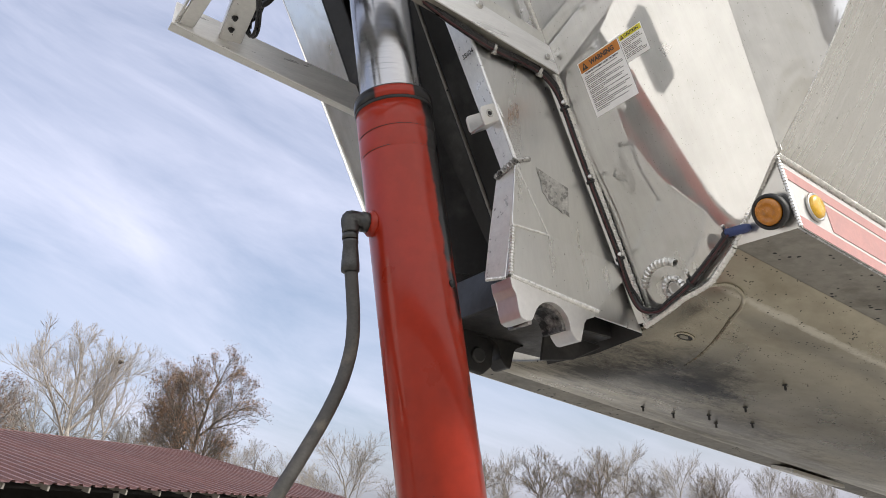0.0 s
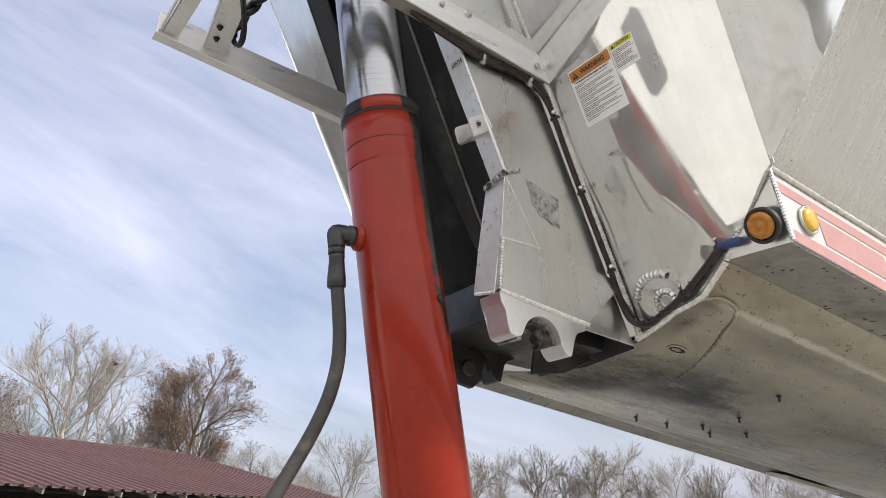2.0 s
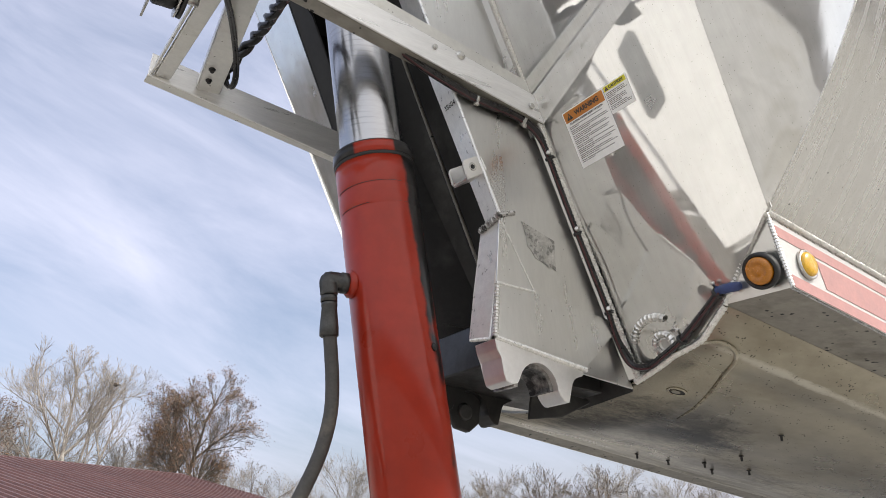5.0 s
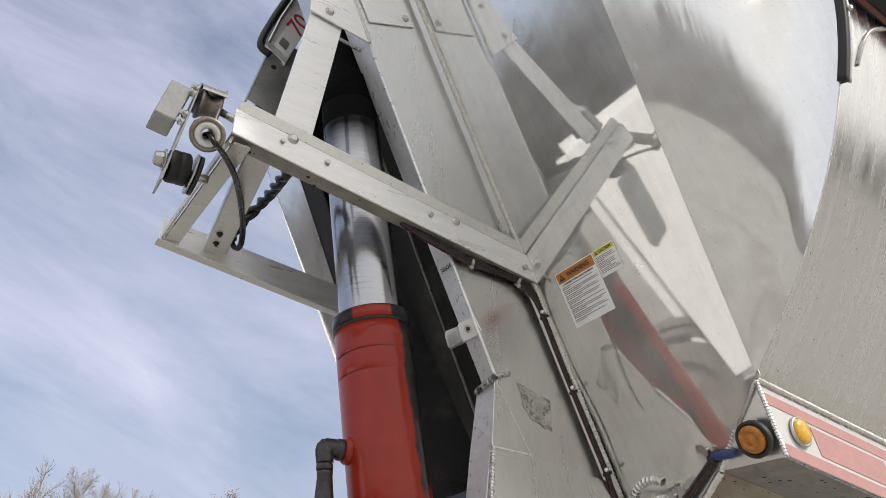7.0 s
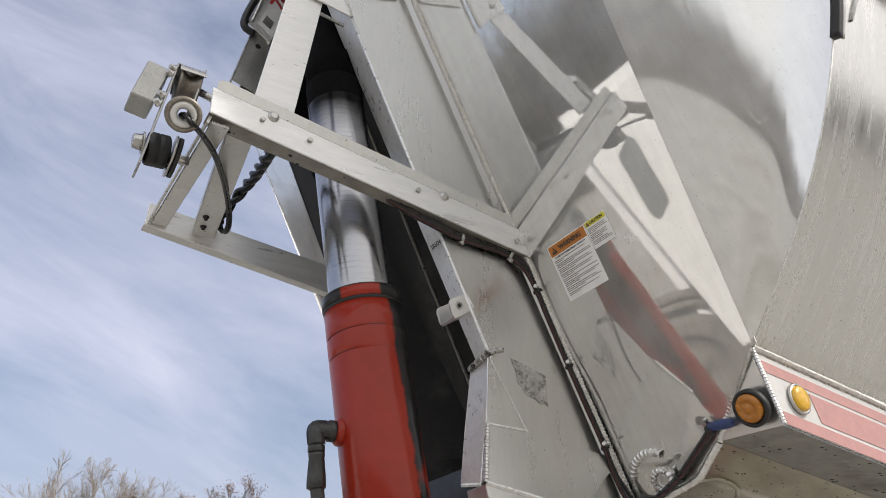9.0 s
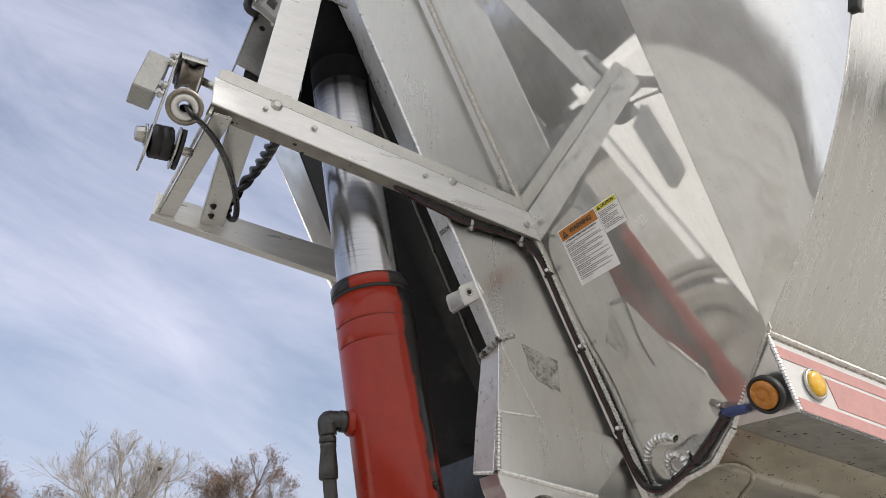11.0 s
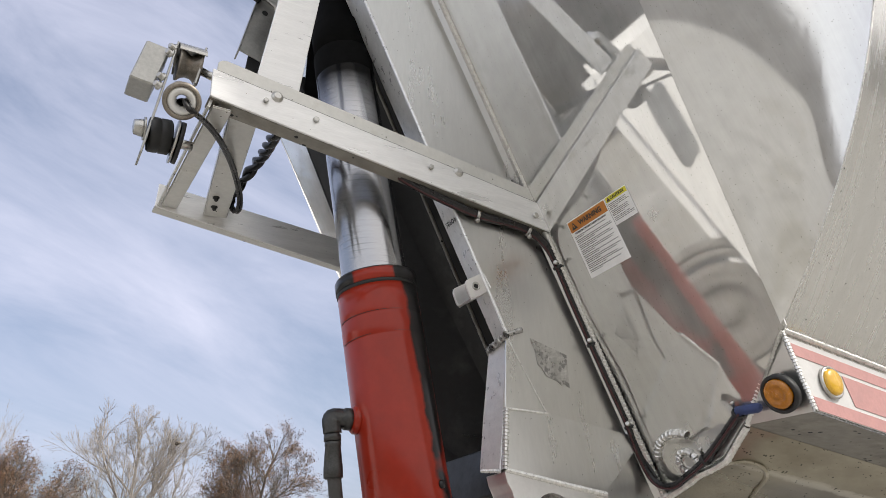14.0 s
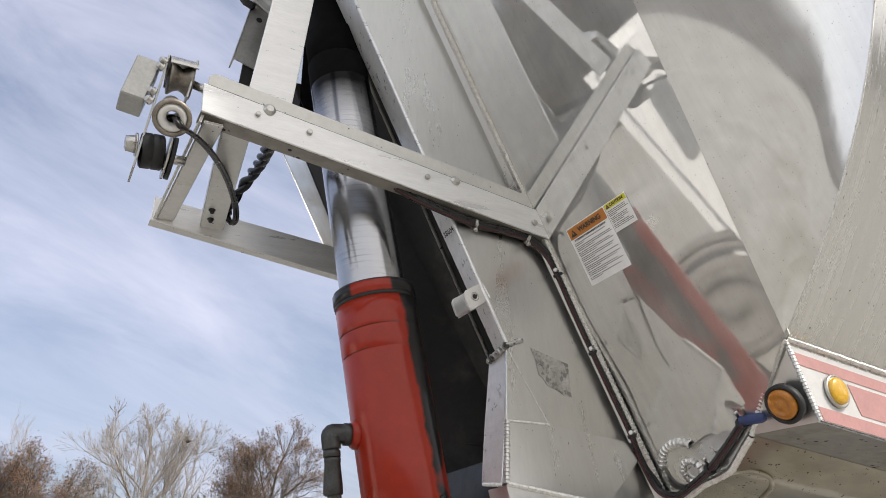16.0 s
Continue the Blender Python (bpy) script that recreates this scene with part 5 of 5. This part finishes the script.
# white truck parked to the side, out of direct view; the polished sheets mirror it
def rounded_box(lo, hi, r):
    bm = bmesh.new()
    bmesh.ops.create_cube(bm, size=1.0)
    for v in bm.verts:
        v.co = Vector([lo[k] if v.co[k] < 0 else hi[k] for k in range(3)])
    bmesh.ops.bevel(bm, geom=bm.edges[:], offset=r, segments=4, affect="EDGES")
    return bm


truck = thing("parked_truck", Matrix.Translation((-5.0, 0.0, 0.0)), "white truck cab with dark side window, standing in front", "truck")
part("cab", rounded_box((-1.6, -0.6, 0.34), (0.0, 1.62, 3.25), 0.12), M_TRUCK, truck)
win = [(0.004, y, z) for y, z in ((1.30, 2.52), (1.28, 2.62), (1.10, 2.72), (1.06, 2.66), (1.15, 2.06), (1.18, 1.98), (1.34, 1.90), (1.38, 1.96))]
part("window", slab(win, (1, 0, 0), 0.012, 0.003), M_DARKGLASS, truck)
part("frame_rail", rounded_box((-1.5, 1.32, 0.55), (-0.5, 3.6, 0.80), 0.03), M_BLACK, truck)
for y in (1.95, 3.1, -0.15):
    wheel = part("wheel", lathe((-0.33, y, 0.52), (1, 0, 0), [(0.0, 0.30), (0.0, 0.46), (0.05, 0.52), (0.22, 0.52), (0.27, 0.49), (0.28, 0.42), (0.265, 0.40), (0.28, 0.38), (0.26, 0.30), (0.20, 0.28), (0.20, 0.12), (0.25, 0.10), (0.26, 0.02)], 48), M_TYRE, truck)
    for r_ in (0.62, 0.72) if y > 0 else ():
        part("fender", tube([(-0.12, y + r_ * math.cos(q), 0.52 + r_ * math.sin(q)) for q in [0.1 + 0.245 * k for k in range(13)]], 0.05, 8), M_TYRE, wheel)

# ---- barn ----
E0, UB, VB = Vector((-5.3, 50.5, 3.6)), Vector((-0.47, -0.883, 0.0)), Vector((-0.883, 0.47, 0.0))
SLOPE = VB * 14.5 + Vector((0, 0, 3.7))
barn = thing("barn", Matrix.Identity(4), "open-sided barn with a maroon ribbed metal roof", "barn")
LENGTH = 34.0


def roof_sheet(width):
    """One sheet of ribbed roofing, from eave to ridge."""
    verts, faces, ribs = [], [], 2
    prof = []
    for r in range(ribs):
        x = width * r / ribs
        w = width / ribs
        prof += [(x, 0.0), (x + w * 0.55, 0.0), (x + w * 0.62, 0.10), (x + w * 0.88, 0.10), (x + w * 0.97, 0.0)]
    prof.append((width, 0.0))
    up = UB.cross(SLOPE).normalized()
    up = up if up.z > 0 else -up
    s = SLOPE.normalized()
    for x, h in prof:
        verts.append(UB * x + up * h - s * 0.35)
        verts.append(UB * x + up * h + SLOPE)
    for i in range(len(prof) - 1):
        faces.append((2 * i, 2 * i + 2, 2 * i + 3, 2 * i + 1))
    return pydata("roof_sheet", verts, faces)


rs = roof_sheet(1.2)
rs.materials.append(M_ROOF)
for i in range(int(LENGTH / 1.194)):
    ob = new("roof_sheet", rs)
    ob.parent = barn
    ob.matrix_local = Matrix.Translation(E0 + UB * (i * 1.194))
part("far_roof", slab([E0 + SLOPE, E0 + SLOPE + UB * LENGTH, E0 + VB * 29 + UB * LENGTH, E0 + VB * 29], (0, 0, -1), 0.05), M_ROOF, barn)
part("ridge_cap", tube([E0 + SLOPE + Vector((0, 0, 0.03)) - UB * 0.2, E0 + SLOPE + UB * LENGTH + Vector((0, 0, 0.03))], 0.09, 6, smooth_path=False), M_ROOF, barn)
part("rake_trim", beam(E0 - UB * 0.06 - SLOPE * 0.02, E0 - UB * 0.06 + SLOPE, 0.1, 0.16), M_ROOF, barn)
part("eave_board", beam(E0 + Vector((0, 0, -0.2)) + VB * 0.25, E0 + UB * LENGTH + Vector((0, 0, -0.2)) + VB * 0.25, 0.05, 0.10), M_BARN_SHADE, barn)
for i in range(18):
    p = E0 + UB * (0.6 + 1.9 * i)
    if p.length < 9:
        continue
    part("rafter", beam(p - VB * 0.22 + Vector((0, 0, -0.22)), p + SLOPE * 0.5 + Vector((0, 0, -0.16)), 0.09, 0.22), M_TIMBER, barn)
    if i % 3 == 0:
        part("post", beam((p.x + VB.x * 0.4, p.y + VB.y * 0.4, 0), (p.x + VB.x * 0.4, p.y + VB.y * 0.4, 3.4), 0.2, 0.2, (1, 0, 0)), M_TIMBER, barn)
# near-black walls paint the shade under the barn roof
part("back_wall", slab([E0 + VB * 7 + Vector((0, 0, -3.6)), E0 + VB * 7 + UB * LENGTH + Vector((0, 0, -3.6)), E0 + VB * 7 + UB * LENGTH + Vector((0, 0, 1.6)), E0 + VB * 7 + Vector((0, 0, 1.6))], VB, 0.1), M_BARN_SHADE, barn)
part("end_wall", slab([E0 + VB * 0.5 + Vector((0, 0, -3.6)), E0 + VB * 28 + Vector((0, 0, -3.6)), E0 + VB * 28 + Vector((0, 0, 0)), E0 + SLOPE + Vector((0, 0, -0.3)), E0 + VB * 0.5], UB, 0.1), M_BARN_SHADE, barn)


# ---- trees ----
class Tree:
    def __init__(self, seed):
        self.r = random.Random(seed)
        self.v, self.f, self.tips = [], [], []
        self.trunk_v, self.trunk_f = [], []

    def limb(self, pts, r0, r1, trunk=False, sides=4):
        v, f = (self.trunk_v, self.trunk_f) if trunk else (self.v, self.f)
        base, n = len(v), len(pts)
        for i, p in enumerate(pts):
            d = (pts[min(i + 1, n - 1)] - pts[max(i - 1, 0)])
            s, t = ring_frame(d if d.length > 1e-6 else Vector((0, 0, 1)))
            r = r0 + (r1 - r0) * i / (n - 1)
            for k in range(sides):
                a = 2 * math.pi * k / sides
                v.append(p + (s * math.cos(a) + t * math.sin(a)) * r)
        for i in range(n - 1):
            for k in range(sides):
                j = (k + 1) % sides
                f.append((base + i * sides + k, base + i * sides + j, base + (i + 1) * sides + j, base + (i + 1) * sides + k))

    def grow(self, p, d, length, radius, level, levels, kids, spread, lift, crook, reach=1.0):
        r, pts, q = self.r, [p.copy()], p.copy()
        n = 5 if level < 2 else 4 if level < 4 else 2
        dirs = []
        for i in range(n):
            d = (d + Vector((r.gauss(0, crook), r.gauss(0, crook), r.gauss(0, crook * 0.6) + lift))).normalized()
            q = q + d * (length / n)
            pts.append(q.copy())
            dirs.append(d.copy())
        self.limb(pts, radius, radius * (0.45 if level < levels else 0.35), level == 0, 6 if level == 0 else 4 if level < 2 else 3)
        if level >= levels:
            self.tips.append((pts[-1], d))
            self.tips.append((pts[1], d))
            return
        count = kids[level]
        for c in range(count):
            t = (0.25 if level else 0.3) + (0.75 if level else 0.7) * (c + r.random()) / count
            k = min(n - 1, int(t * n))
            at = pts[k].lerp(pts[k + 1], t * n - k) if k < n else pts[-1]
            s, u = ring_frame(dirs[k])
            a = r.uniform(0, 2 * math.pi)
            out = s * math.cos(a) + u * math.sin(a)
            sp = spread[level] * r.uniform(0.7, 1.25)
            nd = (dirs[k] * math.cos(sp) + out * math.sin(sp)).normalized()
            self.grow(at, nd, length * r.uniform(0.46, 0.70) * (1.2 - 0.5 * t) * (reach if level == 0 else 1.0), max(self.fine * (1.0 if level < 2 else 0.8), radius * 0.55 * (1.1 - 0.5 * t)), level + 1, levels, kids, spread, lift, crook)
        self.grow(pts[-1], d, length * self.leader, max(self.fine, radius * 0.42), level + 1, levels, kids, spread, lift, crook)

    def leaves(self, count, size, jitter, keep=1.0):
        v, f, r = [], [], self.r
        tips = self.tips
        for _ in range(count):
            p, d = tips[r.randrange(len(tips))]
            if (hash((round(p.x), round(p.y), round(p.z))) % 100) / 100 > keep:
                continue
            c = p + Vector((r.gauss(0, jitter), r.gauss(0, jitter), r.gauss(0, jitter)))
            a = Vector((r.gauss(0, 1), r.gauss(0, 1), r.gauss(0, 1))).normalized()
            s, t = ring_frame(a)
            z_ = size * r.uniform(0.6, 1.3)
            k = len(v)
            v += [c - s * z_, c - t * z_ * 0.5 + a * z_ * 0.15, c + s * z_, c + t * z_ * 0.5 + a * z_ * 0.15]
            f.append((k, k + 1, k + 2, k + 3))
        return pydata("leaves", v, f)


def make_tree(name, label, seed, height, trunk_r, bark, levels=4, kids=(7, 6, 5, 4), spread=(0.6, 0.6, 0.6, 0.6), lift=0.06, crook=0.10, twig_mat=None, leaf=None, trunk_part=0.5, reach=1.3, fine=0.022, leader=0.55):
    tr = Tree(seed)
    tr.fine, tr.leader = fine, leader
    tr.grow(Vector((0, 0, -0.1)), Vector((0, 0, 1)), height * trunk_part, trunk_r, 0, levels, kids, spread, lift, crook, reach)
    top = max(p.z for p in tr.v)
    k = height / top
    ob = thing(name, Matrix.Identity(4), label, "tree", "trees behind the yard")
    part("trunk", pydata("trunk", [v * k for v in tr.trunk_v], tr.trunk_f, True), bark, ob)
    part("crown", pydata("branches", [v * k for v in tr.v], tr.f), twig_mat or bark, ob)
    if leaf:
        mat, count, size, jit, keep = leaf
        tr.tips = [(p * k, d) for p, d in tr.tips]
        part("foliage", tr.leaves(count, size, jit, keep), mat, ob, "withered brown leaves")
    return ob


def at(az, dist, turn=0.0, s=1.0):
    a = radians(az)
    return Matrix.Translation((dist * math.sin(a), dist * math.cos(a), 0)) @ Matrix.Rotation(turn, 4, "Z") @ Matrix.Scale(s, 4)


def put(ob, az, dist, turn=0.0, s=1.0):
    ob.matrix_basis = at(az, dist, turn, s)
    return ob


syc = put(make_tree("sycamore", "tall bare pale-barked tree holding a dark nest", 11, 20.8, 0.27, M_BARK_PALE, 5, (8, 6, 5, 4, 2), (0.66, 0.56, 0.56, 0.58, 0.62), 0.065, 0.11, M_BARK_ASH, None, 0.50, 1.10, 0.016, 0.38), -24.2, 75)
oak = put(make_tree("oak", "broad tree with sparse withered brown leaves", 23, 17.6, 0.30, M_BARK, 5, (10, 7, 5, 3, 3), (0.60, 0.62, 0.65, 0.65, 0.7), 0.07, 0.14, M_BARK, (M_LEAF, 26000, 0.070, 0.24, 0.85), 0.50, 0.88, 0.014, 0.42), -18.2, 74)
birch = put(make_tree("bare_tree", "bare pale tree with upswept twigs", 37, 21.0, 0.20, M_BARK_PALE, 4, (9, 6, 5, 4), (0.55, 0.58, 0.58, 0.6), 0.06, 0.12, M_BARK_ASH, None, 0.52, 1.0, 0.015), -30.9, 78)
oak2 = put(make_tree("oak", "tree with thick withered brown leaves", 41, 16.5, 0.28, M_BARK, 4, (10, 7, 6, 5), (0.75, 0.65, 0.6, 0.6), 0.06, 0.12, M_BARK, (M_LEAF, 24000, 0.075, 0.24, 0.88), 0.46, 1.1, 0.015, 0.45), -32.3, 76)
brush = put(make_tree("bare_tree", "slender bare grey-brown tree", 53, 12.5, 0.13, M_BARK_MID, 4, (8, 6, 5, 4), (0.72, 0.65, 0.62, 0.65), 0.045, 0.15, M_BARK_MID, None, 0.48, 1.15, 0.014, 0.5), -5.5, 82)
low = put(make_tree("bare_tree", "spreading bare tree with some tan leaves", 67, 12.0, 0.17, M_BARK, 4, (8, 6, 5, 4), (0.82, 0.70, 0.66, 0.68), 0.045, 0.17, M_BARK, (M_LEAF_TAN, 2600, 0.07, 0.3, 0.5), 0.42, 1.15, 0.016, 0.5), 9.5, 118)
nest = new("bird_nest", pydata("nest", [], []))
bmn = bmesh.new()
bmesh.ops.create_icosphere(bmn, subdivisions=2, radius=0.26)
for v in bmn.verts:
    v.co *= random.uniform(0.75, 1.2)
    v.co.z *= 0.8
bmn.to_mesh(nest.data)
bmn.free()
nest.data.materials.append(M_BARK)
tagged(nest, "dark twig nest high in the pale tree", "nest")
# the nest sits on a twig of the pale tree's crown
_crown = [syc.matrix_basis @ v.co for v in [ch for ch in syc.children if ch.name.startswith("crown")][0].data.vertices]
nest.matrix_world = Matrix.Translation(min(_crown, key=lambda p: (p - Vector((-28.6, 68.9, 16.6))).length))

rt = random.Random(8)
bases = {"brush": brush, "low": low, "oak2": oak2, "birch": birch, "syc": syc}
for az, d, kind, s in ((-34.5, 80, "birch", 0.95), (-33.5, 76, "oak2", 0.95), (-37.5, 82, "syc", 0.9), (-27.2, 84, "brush", 1.15), (-22.0, 80, "brush", 1.1), (-20.5, 86, "low", 1.2), (-14.2, 80, "brush", 1.0), (-12.6, 84, "low", 1.0),
                       (-10.5, 92, "brush", 0.9), (-8.5, 98, "low", 0.75), (-3.0, 108, "low", 0.75), (0.5, 112, "brush", 0.85), (3.2, 110, "low", 0.9), (5.2, 116, "brush", 1.0), (7.4, 114, "low", 1.02), (11.6, 116, "low", 0.98),
                       (13.4, 122, "brush", 1.0), (14.9, 126, "low", 0.85), (16.8, 120, "brush", 0.85), (18.6, 124, "low", 0.9), (20.4, 128, "brush", 0.95), (22.3, 122, "brush", 0.85), (24.4, 130, "low", 0.8), (26.8, 126, "brush", 0.85), (29.5, 130, "low", 0.9), (32, 128, "brush", 0.9),
                       (-45, 90, "oak2", 0.9), (-55, 90, "low", 1.3), (45, 130, "low", 1.1), (60, 130, "brush", 1.2), (80, 120, "low", 1.2), (110, 110, "low", 1.3), (140, 100, "oak2", 1.0), (165, 110, "low", 1.4), (190, 105, "oak2", 1.0), (215, 110, "low", 1.3), (240, 100, "low", 1.4), (265, 100, "oak2", 1.0)):
    copy_thing(bases[kind], at(az, d, rt.uniform(0, 6.28), 1.0)).scale = (s * (1.16 if 2 < az < 17 else 1.0) * rt.uniform(0.92, 1.08),) * 3


def thicket(seed, count, az0, az1, d0, d1, h0, h1):
    """Far undergrowth along the wood's edge: many thin stems and twigs."""
    v, f, r = [], [], random.Random(seed)
    for _ in range(count):
        a = radians(r.uniform(az0, az1))
        d = r.uniform(d0, d1)
        p = Vector((d * math.sin(a), d * math.cos(a), 0))
        h = r.uniform(h0, h1)
        lean = Vector((r.gauss(0, 0.13), r.gauss(0, 0.13), 1)) * h
        w = r.uniform(0.015, 0.05) * h1 / 6
        k = len(v)
        v += [p + Vector((-w, 0, 0)), p + Vector((w, 0, 0)), p + lean, p + Vector((0, w, 0))]
        f += [(k, k + 1, k + 2), (k + 1, k + 3, k + 2), (k + 3, k, k + 2)]
        for b in range(9):
            q = p + lean * r.uniform(0.4, 0.95)
            e = q + Vector((r.gauss(0, 0.8), r.gauss(0, 0.8), r.uniform(0.3, 1.4))) * (h1 / 6)
            k = len(v)
            v += [q + Vector((-w * 0.5, 0, 0)), q + Vector((w * 0.5, w * 0.5, 0)), e]
            f.append((k, k + 1, k + 2))
    return pydata("thicket", v, f)


# the third thicket is out of view, added to darken the front sheet's reflections
for seed, args, label in ((5, (3200, -42, 40, 96, 135, 2.0, 5.0), "grey leafless undergrowth along the wood's edge"), (6, (9000, 60, 300, 60, 95, 5.0, 13.0), "grey-brown leafless woods round the yard"), (7, (4600, 246, 294, 42, 62, 8.0, 12.5), "unseen dense grey-brown leafless woods, added to darken the front sheet's reflection")):
    th = new("thicket", thicket(seed, *args))
    th.data.materials.append(M_BARK if seed == 7 else M_BARK_MID)
    tagged(th, label, "undergrowth", kind="stuff")
